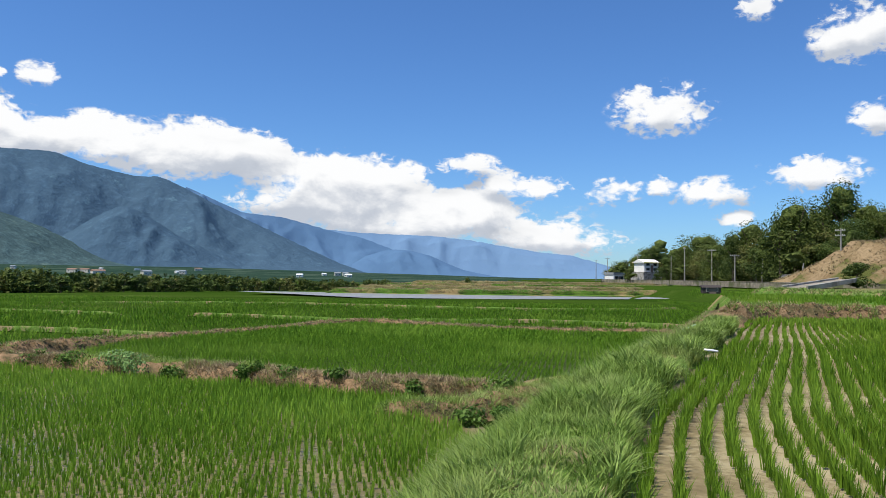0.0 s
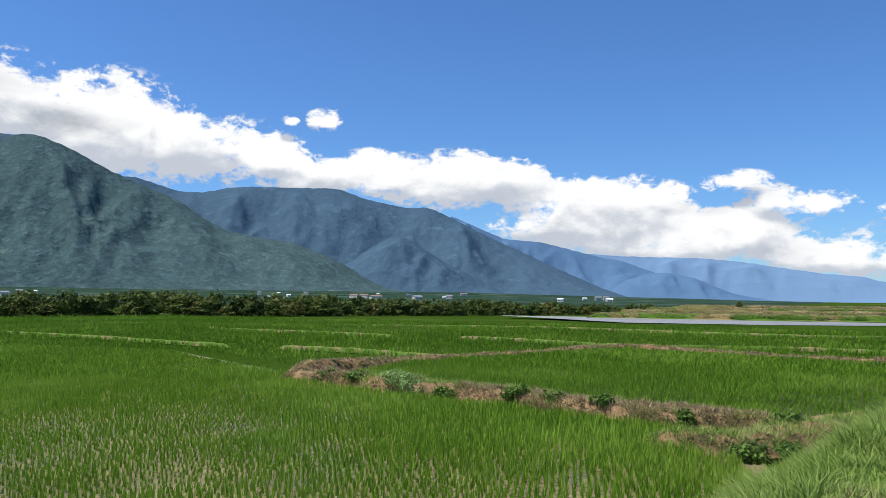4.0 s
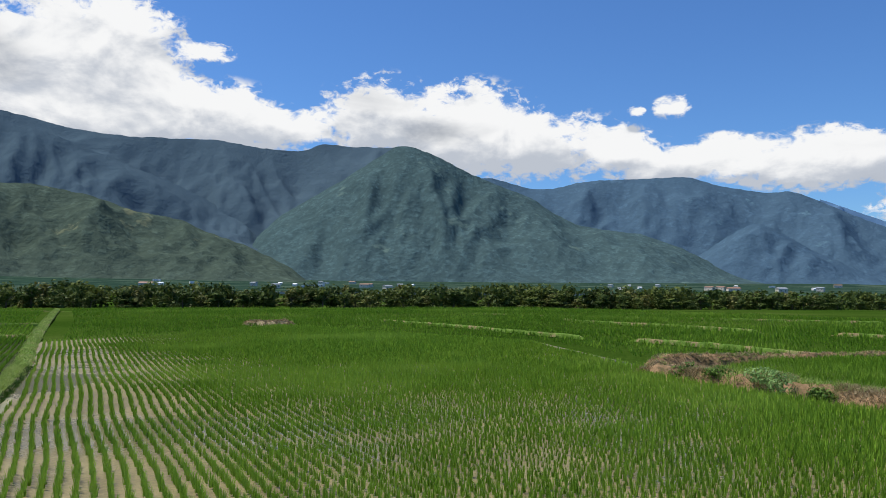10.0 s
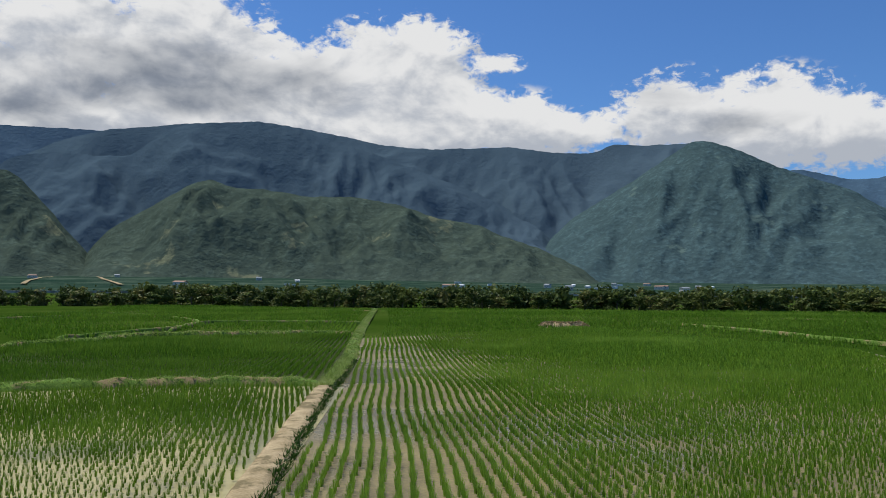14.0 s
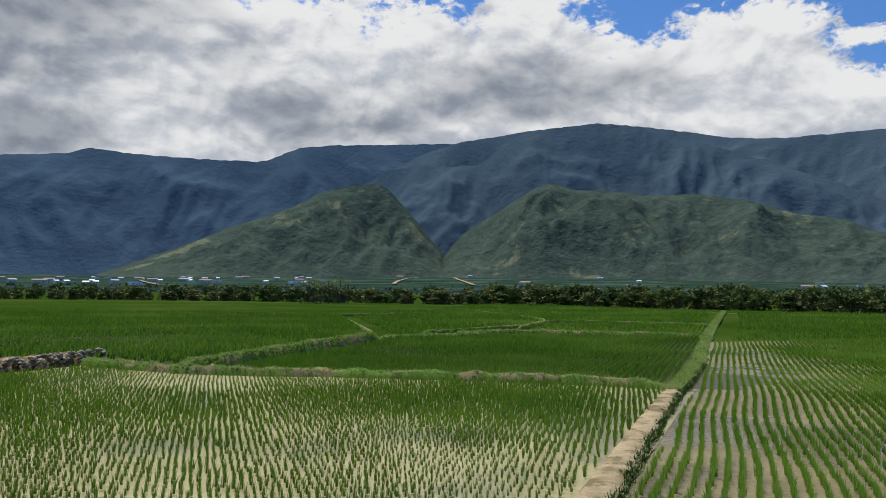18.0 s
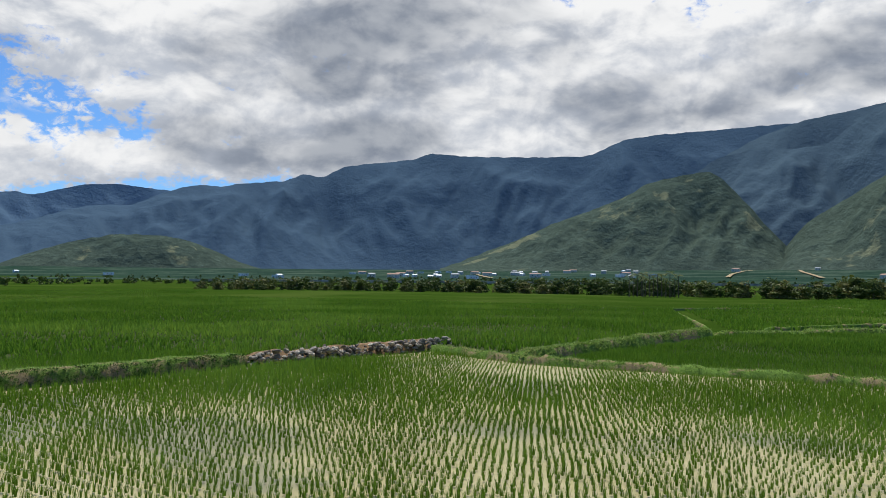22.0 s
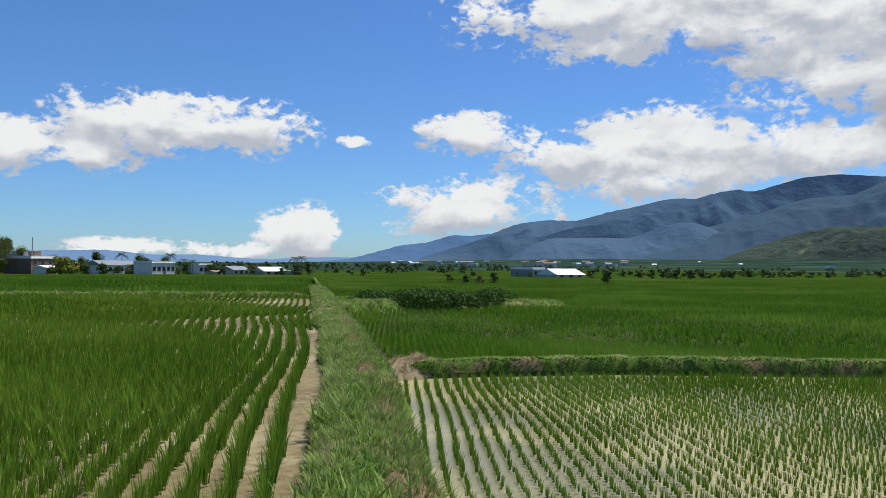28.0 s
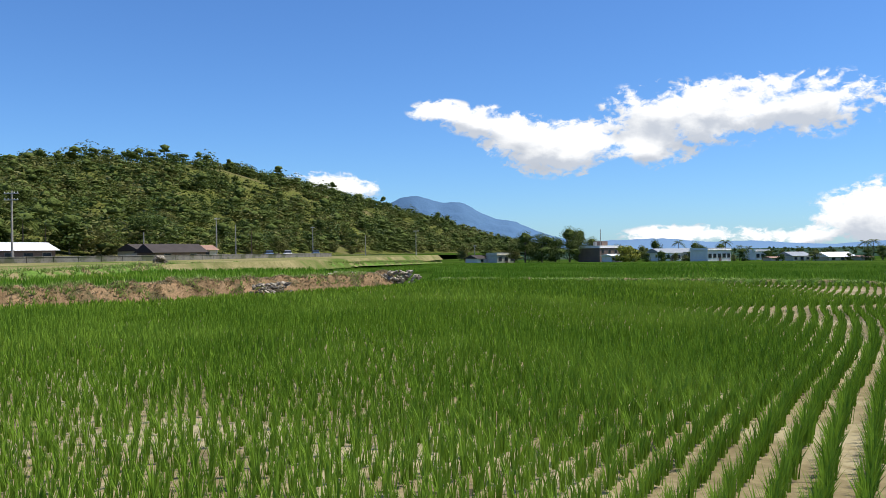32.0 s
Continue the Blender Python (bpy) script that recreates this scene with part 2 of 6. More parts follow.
M_RICE = foliage("rice_leaf", (0.105, 0.215, 0.018), (0.27, 0.45, 0.05), 0.3, patch=(0.28, 0.44, 0.06), patch_scale=0.1, gloss=0.05)
M_RICE_W = foliage("rice_leaf_in_water", (0.072, 0.155, 0.013), (0.19, 0.33, 0.035), 0.3, patch=(0.18, 0.31, 0.04), patch_scale=0.12, gloss=0.05)
M_RICE_E = foliage("rice_leaf_upper_field", (0.077, 0.164, 0.013), (0.211, 0.353, 0.033), 0.3, patch=(0.204, 0.331, 0.038), patch_scale=0.1, gloss=0.05)
M_RICE_D = foliage("dense_rice_leaf", (0.076, 0.174, 0.014), (0.193, 0.346, 0.035), 0.3, patch=(0.221, 0.360, 0.045), patch_scale=0.08, gloss=0.02)
M_GRASS = foliage("grass_blade", (0.075, 0.15, 0.018), (0.34, 0.47, 0.11), 0.3, patch=(0.33, 0.40, 0.13), patch_scale=0.5, gloss=0.12)
M_DRY = foliage("dry_grass", (0.21, 0.155, 0.085), (0.44, 0.36, 0.21), 0.25)
M_WEED = foliage("weed_leaf", (0.018, 0.05, 0.008), (0.06, 0.13, 0.02), 0.25, gloss=0.06)
M_BARK = surface("bark", (0.07, 0.05, 0.035), (0.2, 0.16, 0.12), 4.0, 0.95, 0.8, fine=22.0, bump_dist=0.03)
M_STONE = surface("field_stone", (0.22, 0.215, 0.20), (0.52, 0.5, 0.46), 3.0, 0.85, 0.5, fine=30.0, patch=(0.14, 0.13, 0.11), patch_scale=2.0)
M_CONC = surface("weathered_concrete", (0.27, 0.26, 0.24), (0.46, 0.45, 0.42), 1.0, 0.9, 0.3, fine=14.0, patch=(0.2, 0.19, 0.17), patch_scale=0.5)
M_POND = surface("tilled_wet_mud", (0.19, 0.19, 0.175), (0.30, 0.295, 0.27), 0.3, 0.45, 0.1, fine=5.0, spec=0.3)


# ---- mesh tools ----
def mesh_np(name, V, faces, mat, smooth=False):
    """A mesh from arrays: V (n, 3), faces (m, 3 or 4)."""
    me = bpy.data.meshes.new(name)
    V, faces = np.asarray(V, np.float32), np.asarray(faces, np.int32)
    k = faces.shape[1]
    me.vertices.add(len(V))
    me.vertices.foreach_set("co", V.ravel())
    me.loops.add(faces.size)
    me.loops.foreach_set("vertex_index", faces.ravel())
    me.polygons.add(len(faces))
    me.polygons.foreach_set("loop_start", np.arange(0, faces.size, k, dtype=np.int32))
    me.polygons.foreach_set("loop_total", np.full(len(faces), k, np.int32))
    if smooth:
        me.polygons.foreach_set("use_smooth", np.ones(len(faces), bool))
    me.update(calc_edges=True)
    me.materials.append(mat)
    return me


def part(name, bm, mat, parent=None, label="", smooth=False):
    """Links a bmesh, or a mesh, as one object under a thing or a part."""
    if isinstance(bm, bmesh.types.BMesh):
        me = bpy.data.meshes.new(name)
        if smooth:
            for f in bm.faces:
                f.smooth = True
        bm.to_mesh(me)
        bm.free()
        me.materials.append(mat)
    else:
        me = bm
    ob = new(name, me)
    if parent:
        ob.parent = parent
    if label:
        ob["label"] = label
    return ob


def thing(name, label, category, m=None, group="", kind=""):
    ob = tagged(new(name), label, category, group, kind)
    if m is not None:
        ob.matrix_basis = m
    return ob


def box(bm, sx, sy, sz, m=Matrix(), bevel=0.0):
    r = bmesh.ops.create_cube(bm, size=1, matrix=m @ Matrix.Diagonal((sx, sy, sz, 1)))
    if bevel:
        edges = list({e for v in r["verts"] for e in v.link_edges})
        bmesh.ops.bevel(bm, geom=edges, offset=bevel, segments=1, affect="EDGES")
    return bm


def cyl(bm, r1, r2, h, m=Matrix(), seg=10):
    bmesh.ops.create_cone(bm, cap_ends=True, segments=seg, radius1=r1, radius2=r2, depth=h, matrix=m @ Matrix.Translation((0, 0, h / 2)))
    return bm


LOW = -1.75
STEP_Y, STEP_X = [-400, -90, -60, -38, -24, -16, -10, 0, 6.4, 12.6, 17, 23.5, 32, 42, 62, 110, 300], [-60, -12, -9, -6.4, -4.9, -3.9, -2.9, -1.5, -0.4, 1.0, 2.6, 5.2, 8.9, 13.4, 22, 40, 46]


def away(x, y):
    """The lie of the land: upper paddies east of the dike, lower paddies west of it, falling a little to the river and to the south."""
    x, y = np.asarray(x, float), np.asarray(y, float)
    side = np.clip((x - np.interp(y, STEP_Y, STEP_X)) / np.clip(np.hypot(x, y) * 0.03, 0.8, 6) + 0.5, 0, 1)
    side = side * side * (3 - 2 * side)
    low = LOW - 0.009 * np.clip(x * -0.8 + y * 0.6 - 70, 0, 120) - 0.003 * np.clip(-y - 42, 0, 250)
    high = -0.011 * np.clip(-y - 42, 0, 230)
    return low * (1 - side) + high * side


def resample(pts, step):
    pts = np.asarray(pts, float)
    seg = np.hypot(*np.diff(pts[:, :2], axis=0).T)
    s = np.concatenate([[0], np.cumsum(seg)])
    # smooth line through the points
    u = np.linspace(0, s[-1], max(3, int(s[-1] / step) + 1))
    m = np.gradient(pts, s, axis=0)
    i = np.clip(np.searchsorted(s, u) - 1, 0, len(s) - 2)
    h = (s[i + 1] - s[i])[:, None]
    t = ((u - s[i]) / h[:, 0])[:, None]
    return (2 * t**3 - 3 * t**2 + 1) * pts[i] + (t**3 - 2 * t**2 + t) * h * m[i] + (-2 * t**3 + 3 * t**2) * pts[i + 1] + (t**3 - t**2) * h * m[i + 1]


def bumps(x, y, scale, amp, seed=0.0):
    return np.array([noise.fractal(Vector((a * scale + seed, b * scale, seed)), 1.0, 2.0, 4) for a, b in zip(x.ravel(), y.ravel())]).reshape(x.shape) * amp


def bank(name, pts, width, top, height, mat, label, base=-0.06, step=0.25, rough=0.05, seed=0.0, level=None, lump=0.35, taper=0.9):
    """A dike along a line of (x, y): an uneven rounded ridge."""
    c = resample(pts, step)
    d = np.gradient(c, axis=0)
    nrm = np.stack([d[:, 1], -d[:, 0]], 1) / np.hypot(d[:, 0], d[:, 1])[:, None]
    prof = np.array([(-1, 0), (-0.8, 0.3), (-top / width, 0.9), (-top / width * 0.4, 1.0), (top / width * 0.4, 1.0), (top / width, 0.9), (0.8, 0.3), (1, 0)])
    off = prof[:, 0][None, :] * width / 2
    wob = bumps(c[:, 0], c[:, 1], 0.5, 0.45 * lump * width, seed)[:, None]
    x = c[:, 0:1] + nrm[:, 0:1] * (off + wob)
    y = c[:, 1:2] + nrm[:, 1:2] * (off + wob)
    zz = prof[:, 1][None, :] * height
    if taper:
        run = np.arange(len(c)) * step
        zz = zz * np.sqrt(np.clip(np.minimum(run, run[::-1]) / taper, 0.0, 1.0))[:, None]
    z = (away(x, y) if level is None else level) + base + zz * (1 + bumps(x, y, 1.3, lump, seed + 3)) + np.where(prof[:, 1] > 0, 1, 0)[None, :] * bumps(x, y, 3.1, rough, seed + 9)
    x = x + bumps(x, y, 2.7, rough, seed + 5)
    n, k = x.shape
    V = np.stack([x, y, z], -1).reshape(-1, 3)
    i, j = np.meshgrid(np.arange(n - 1), np.arange(k - 1), indexing="ij")
    a = (i * k + j).ravel()
    F = np.stack([a, a + 1, a + k + 1, a + k], 1)
    ob = new(name, mesh_np(name, V, F, mat, True))
    return tagged(ob, label, "dike", kind="structure"), V.reshape(n, k, 3)


def inside(poly, x, y):
    poly = np.asarray(poly, float)
    r = np.zeros(x.shape, bool)
    j = len(poly) - 1
    for i in range(len(poly)):
        (xi, yi), (xj, yj) = poly[i], poly[j]
        cross = (yi > y) != (yj > y)
        r ^= cross & (x < (xj - xi) * (y - yi) / (yj - yi + 1e-12) + xi)
        j = i
    return r


def grow(poly, d):
    """The polygon widened by d metres."""
    P = np.asarray(poly, float)
    area = np.sum(P[:, 0] * np.roll(P[:, 1], -1) - np.roll(P[:, 0], -1) * P[:, 1])
    e = np.roll(P, -1, 0) - np.roll(P, 1, 0)
    n = np.stack([e[:, 1], -e[:, 0]], 1) / np.hypot(e[:, 0], e[:, 1])[:, None] * (1 if area > 0 else -1)
    return [tuple(q) for q in P + n * d]


def sheet(name, poly, z, mat, label, category="paddy field", spill=0.0):
    poly = grow(poly, spill) if spill else poly
    bm = bmesh.new()
    f = bm.faces.new([bm.verts.new((x, y, z)) for x, y in poly])
    f.normal_update()
    if f.normal.z < 0:
        f.normal_flip()
    bmesh.ops.triangulate(bm, faces=bm.faces[:])
    return tagged(part(name, bm, mat), label, category, kind="structure")


def tuft(rng, blades, height, spread, width, segs, lean=0.5):
    """One tuft of arching blades; returns vertices and quads."""
    V, F = [], []
    for b in range(blades):
        a, l = rng.uniform(0, 2 * math.pi), height * rng.uniform(0.65, 1.1)
        d = np.array([math.cos(a), math.sin(a)])
        s = np.array([-d[1], d[0]]) if rng.random() < 0.6 else np.array([math.cos(a * 3.3), math.sin(a * 3.3)])
        r0, bend = spread * rng.uniform(0, 1) * 0.4, lean * rng.uniform(0.3, 1.2)
        i0 = len(V)
        for k in range(segs + 1):
            t = k / segs
            w = width * (1 - t) ** 0.7 * 0.5 + 0.0008
            c = d * (r0 + bend * l * t**2)
            zz = l * (t - 0.35 * bend * t**2)
            V += [(c[0], c[1], zz)] if k == segs else [(c[0] - s[0] * w, c[1] - s[1] * w, zz), (c[0] + s[0] * w, c[1] + s[1] * w, zz)]
        for k in range(segs - 1):
            F += [(i0 + 2 * k, i0 + 2 * k + 1, i0 + 2 * k + 3), (i0 + 2 * k, i0 + 2 * k + 3, i0 + 2 * k + 2)]
        F.append((i0 + 2 * segs - 2, i0 + 2 * segs - 1, i0 + 2 * segs))
    return np.array(V, np.float32), np.array(F, np.int32)


def scatter(name, x, y, z, size, kinds, mat, rng, label, category, tilt=0.0):
    """Joins many copies of a few tufts into one mesh of kind stuff."""
    Vs, Fs, n0 = [], [], 0
    pick = rng.integers(0, len(kinds), len(x))
    ang = rng.uniform(0, 2 * math.pi, len(x))
    for k, (V, F) in enumerate(kinds):
        q = np.nonzero(pick == k)[0]
        if not len(q):
            continue
        c, s = np.cos(ang[q])[:, None], np.sin(ang[q])[:, None]
        sz = size[q][:, None]
        vx = (V[None, :, 0] * c - V[None, :, 1] * s) * sz + x[q][:, None]
        vy = (V[None, :, 0] * s + V[None, :, 1] * c) * sz + y[q][:, None]
        vz = V[None, :, 2] * sz + z[q][:, None]
        Vs.append(np.stack([vx, vy, vz], -1).reshape(-1, 3))
        Fs.append((F[None] + (np.arange(len(q)) * len(V))[:, None, None]).reshape(-1, F.shape[1]) + n0)
        n0 += len(q) * len(V)
    if not Vs:
        return None
    ob = new(name, mesh_np(name, np.concatenate(Vs), np.concatenate(Fs), mat))
    return tagged(ob, label, category, kind="stuff")


def vec_noise(x, y, scale, seed):
    """Cheap smooth noise from a few sines, about -1 to 1."""
    r = np.random.default_rng(seed)
    v = 0
    for k in range(7):
        a, f, p = r.uniform(0, 6.28), scale * r.uniform(0.5, 2.2), r.uniform(0, 6.28)
        v = v + np.sin((x * math.cos(a) + y * math.sin(a)) * f + p)
    return v / 3.0


def plant(name, poly, az, row, hill, height, mat, label, seed, z=0.0, bend=None, far_keep=1.0, vigor=0.25, near=11.0, middle=26.0, thin=0.0, full=1.0, lean=0.24, lush=None, sway_by=0.05):
    """Rice in rows of the given azimuth over a polygon."""
    rng = np.random.default_rng(seed)
    P = np.asarray(poly, float)
    c = P.mean(0)
    a = radians(az)
    U, W = np.array([-math.sin(a), math.cos(a)]), np.array([math.cos(a), math.sin(a)])
    R = np.hypot(*(P - c).T).max() + 3
    u, v = np.meshgrid(np.arange(-R, R, hill), np.arange(-R, R, row))
    u, v = u.ravel(), v.ravel()
    x, y = c[0] + U[0] * u + W[0] * v, c[1] + U[1] * u + W[1] * v
    if bend:
        x, y = bend(x, y)
    sway = sway_by * vec_noise(x, y, 0.35, seed + 7)
    x, y = x + sway * W[0] + rng.normal(0, 0.018, len(x)), y + sway * W[1] + rng.normal(0, 0.018, len(x))
    ok = inside(poly, x, y) & (rng.random(len(x)) > thin)
    x, y = x[ok], y[ok]
    d = np.hypot(x, y)
    keep = (d < middle) | (rng.random(len(x)) < far_keep)
    x, y, d = x[keep], y[keep], d[keep]
    vg = 1 + vigor * vec_noise(x, y, 0.22, seed + 1) + 0.12 * vec_noise(x, y, 1.1, seed + 2)
    size = np.clip(vg, 0.5, 1.5) * rng.uniform(0.82, 1.15, len(x))
    if lush:
        size = size * lush(x, y)
    zz = z if z else away(x, y)
    zz = np.zeros(len(x)) + zz
    sets = [(d < near, int(19 * full), 0.011, 2), ((d >= near) & (d < middle), int(11 * full), 0.022, 1), (d >= middle, int(5 * full), 0.068, 1)]
    for m, blades, w, segs in sets:
        if m.any():
            kinds = [tuft(rng, blades, height, 0.085, w, segs, lean) for _ in range(12)]
            scatter(name, x[m], y[m], zz[m], size[m], kinds, mat, rng, label, "rice")


def grass_on(name, surf, count, height, mat, seed, label, width=0.01, blades=6, segs=1, lo=1, hi=6, fade=0.0, category="grass", arch=0.9, clump=0.0):
    """Grass tufts over the skin of a bank (n, k, 3); clump: how unevenly tall they stand."""
    rng = np.random.default_rng(seed)
    n, k, _ = surf.shape
    i, j = rng.uniform(0, n - 1.001, count), rng.uniform(lo, min(hi, k - 1) - 0.001, count)
    i0, j0 = i.astype(int), j.astype(int)
    fi, fj = (i - i0)[:, None], (j - j0)[:, None]
    p = (surf[i0, j0] * (1 - fi) * (1 - fj) + surf[i0 + 1, j0] * fi * (1 - fj) + surf[i0, j0 + 1] * (1 - fi) * fj + surf[i0 + 1, j0 + 1] * fi * fj)
    if fade:
        q = vec_noise(p[:, 0], p[:, 1], 1.3, seed + 4) > fade * 2 - 1
        p = p[q]
    size = rng.uniform(0.5, 1.3, len(p)) * np.clip(1 + clump * vec_noise(p[:, 0], p[:, 1], 2.6, seed + 8), 0.35, 1.9)
    kinds = [tuft(rng, blades, height, 0.16, width * (1 if segs == 2 else 1.5), segs, arch) for _ in range(12)]
    return scatter(name, p[:, 0], p[:, 1], p[:, 2] - 0.01, size, kinds, mat, rng, label, category)


# ---- land ----
def make_ground():
    rad = np.concatenate([[0.0], np.geomspace(2, 4700, 85)])
    az = np.radians(np.arange(0, 360, 1.0))
    R, A = np.meshgrid(rad, az, indexing="ij")
    x, y = -np.sin(A) * R, np.cos(A) * R
    z = away(x, y) - 0.12 + 0.3 * np.clip((R - 95) / 15, 0, 1)
    z = z - 0.7 * np.exp(-((x - np.interp(y, STEP_Y, STEP_X)) / 1.5) ** 2) * np.clip((90 - R) / 20, 0, 1)
    far = np.clip((R - 300) / 1200, 0, 1)
    z = z * (1 - far) + far * -1.0
    n, k = x.shape
    i, j = np.meshgrid(np.arange(n - 1), np.arange(k), indexing="ij")
    a, b = i * k + j, i * k + (j + 1) % k
    F = np.stack([a, a + k, b + k, b], -1).reshape(-1, 4)
    ob = new("ground", mesh_np("ground", np.stack([x, y, z], -1).reshape(-1, 3), F, M_GROUND, True))
    tagged(ob, "green valley floor of rice fields reaching to the mountains", "ground", kind="structure")


make_ground()

# dike that runs north to south under the camera
DIKE = [(-7.5, -60), (-5.15, -37.5), (-3.65, -25.5), (-2.6, -15), (-1.93, -10.3), (-1.22, -6), (-0.38, 0), (0.85, 6.3), (2.0, 10), (3.1, 12.6), (5.0, 17), (7.9, 23.5), (11.6, 32)]
P0 = [(-0.65, -6), (-1.25, -10.4), (-2.0, -15.7), (-3.0, -25.5), (-4.8, -39.2), (1, -40.6), (10, -41.4), (17.2, -40.4), (18.0, -36.6), (19.4, -29.8), (22, -17.3), (24, -8), (27.4, 12), (25.6, 28), (19, 33.4), (12.6, 32.6),
      (8.6, 23.5), (5.8, 17), (3.7, 12.6), (2.5, 10), (1.4, 6.4), (0.4, 1.5), (0.1, -1.5)]
P1 = [(-2.3, -0.6), (-14, 3.4), (-28.6, 9.1), (-37.1, 12.4), (-52, 17.6), (-59, 40), (-32, 41), (-17, 30.4), (-13.6, 27.8), (-6.4, 24.6), (-0.6, 22), (-1.6, 19.6), (0.4, 18.4), (0.7, 16.2), (-0.9, 12), (-1.6, 5)]
P1B = [(-14.6, 30.4), (-6.4, 26.8), (1, 24), (3.8, 25.2), (7.6, 32), (12.8, 42), (14, 46), (2.4, 48.4), (-5.4, 54), (-10.6, 43.4), (-14.6, 37.4)]
P2 = [(-2.5, -2.1), (-14.4, 2.4), (-27.2, 7.7), (-29.0, 3), (-30.0, -4), (-30.4, -9.8), (-33, -15), (-24.8, -18.4), (-18.8, -20), (-12.2, -22), (-7.2, -22.6), (-5.0, -22.4), (-4.4, -19.6), (-3.1, -11.4)]
P2B = [(-28.7, 7.9), (-30.3, 3), (-31.2, -4), (-31.6, -9.2), (-38.5, -7.3), (-45, -5.5), (-50.8, -3.8), (-52.6, 0.4), (-57, 3), (-57, 18.3), (-48.8, 15.4), (-37.1, 11.3)]
P3 = [(-5.8, -25.2), (-13.2, -24.4), (-25.2, -20.6), (-35.2, -17.2), (-34.4, -14.6), (-32.2, -11.2), (-38.7, -9.3), (-45.2, -7.5), (-52, -5.7), (-56, -6), (-88, -12), (-92, -80), (-24, -88), (-23, -66), (-19.2, -52.4), (-8.4, -50.8)]
PATH_LINE = [(-1.4, -1.8), (-7, 0.2), (-14, 2.75), (-19.2, 4.7), (-25.9, 7.3), (-28.8, 8.5), (-37.1, 11.8), (-48.8, 15.9), (-58, 19.2), (-80.5, 27.5), (-124, 43.8)]

sheet("paddy_floor", P0, -0.02, M_MUD, "drained paddy of cracked pale mud between rice rows", spill=0.35)
sheet("paddy_floor", P1, LOW - 0.03, M_MUD_N, "wet mud floor of a rice paddy with puddles", spill=0.7)
sheet("paddy_water", P2, LOW - 0.022, M_WET, "shallow cloudy paddy water mirroring bright sky", "water", spill=0.8)
sheet("paddy_floor", P2B, LOW - 0.018, M_SHADE, "rice paddy floor coloured dark for shade between plants", spill=0.35)
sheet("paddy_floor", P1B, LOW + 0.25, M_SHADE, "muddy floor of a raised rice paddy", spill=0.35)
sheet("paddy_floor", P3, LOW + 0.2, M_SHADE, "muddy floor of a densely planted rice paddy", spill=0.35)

dk, S_DIKE = bank("dike", DIKE[:9], 1.15, 0.8, 0.30, M_TURF, "grassy earth dike between two paddies")
dk, S_DIKE_N = bank("dike", DIKE[7:], 1.1, 0.8, 0.30, M_TURF, "broad dike overgrown with long grass", seed=2.0)
# its west face falls to the lower paddies
CREST = [(-11, -90), (-7.6, -60), (-5.4, -38), (-3.9, -24), (-2.85, -16), (-2.2, -10.8), (-1.55, -6), (-0.85, 0), (0.45, 6.4), (1.5, 10), (2.6, 12.6), (4.3, 17), (7.0, 23.5), (10.5, 32), (14.5, 42), (22, 62)]
FOOT = [(-13, -90), (-10.4, -60), (-7.4, -44), (-5.9, -32), (-5.0, -23), (-4.1, -17), (-3.0, -10.6), (-2.1, 0), (-0.9, 12), (0.7, 16), (2.4, 20.2), (4.4, 25), (7.9, 32), (12.4, 41.4), (16.5, 52), (22, 66)]


def dike_face():
    n, k = 420, 14
    u = np.linspace(0, 1, n)
    ks = np.arange(len(CREST))
    top = np.stack([np.interp(u * ks[-1], ks, [p[q] for p in CREST]) for q in (0, 1)], 1)
    low = np.stack([np.interp(u * ks[-1], ks, [p[q] for p in FOOT]) for q in (0, 1)], 1)
    t = np.linspace(0, 1, k)[None, :, None]
    xy = top[:, None] * (1 - t) + low[:, None] * t
    t = t[..., 0]
    z = 0.2 + (LOW - 0.1 - 0.2) * (t * 0.75 + 0.25 * t * t * (3 - 2 * t)) + bumps(xy[..., 0], xy[..., 1], 0.9, 0.10, 3.0) * np.sin(math.pi * t)
    F = (np.arange(n - 1)[:, None] * k + np.arange(k - 1)[None]).ravel()
    V = np.concatenate([xy, z[..., None]], -1)
    ob = new("dike_slope", mesh_np("dike_slope", V.reshape(-1, 3), np.stack([F, F + k, F + k + 1, F + 1], 1)[:, ::-1], M_TURF, True))
    tagged(ob, "grassy slope falling from the dike to lower paddies", "slope", kind="structure")
    return V


S_FACE = dike_face()
tr, S_TREAD = bank("trodden_path", [(-1.05, -2.5), (-1.45, -6), (-2.1, -10.6), (-2.72, -15.4), (-3.5, -21), (-3.95, -25.5)], 0.34, 0.2, 0.05, M_SOIL, "narrow trodden strip of bare earth on the dike", level=0.2, base=0.015, seed=7.0, lump=0.12, rough=0.015)
pt, S_PATH = bank("path", PATH_LINE[:7], 0.85, 0.5, 0.2, M_PATH, "bare earth footpath on a low paddy dike", seed=4.0, level=LOW, lump=0.07, rough=0.015)
pt, S_PATH2 = bank("path", [(-33, 10.2)] + PATH_LINE[6:], 0.9, 0.5, 0.2, M_TURF, "grassy low dike leading between paddies", seed=5.0, level=LOW, lump=0.2)
b1, S_B1 = bank("earth_bank", [(-17.2, 30), (-13.8, 28.8), (-6.6, 25.8), (-0.8, 23.2), (2, 22.8)], 1.9, 1.1, 0.52, M_SOIL, "brown earth bank with dry grass and weeds", rough=0.09, seed=6.0, level=LOW)
b1b, S_B1B = bank("earth_bank", [(-1.8, 19.8), (0.2, 20), (2, 21.8), (4.4, 25.2)], 1.8, 1, 0.494, M_SOIL, "short earth spur with grass on top", rough=0.07, seed=8.0, level=LOW)
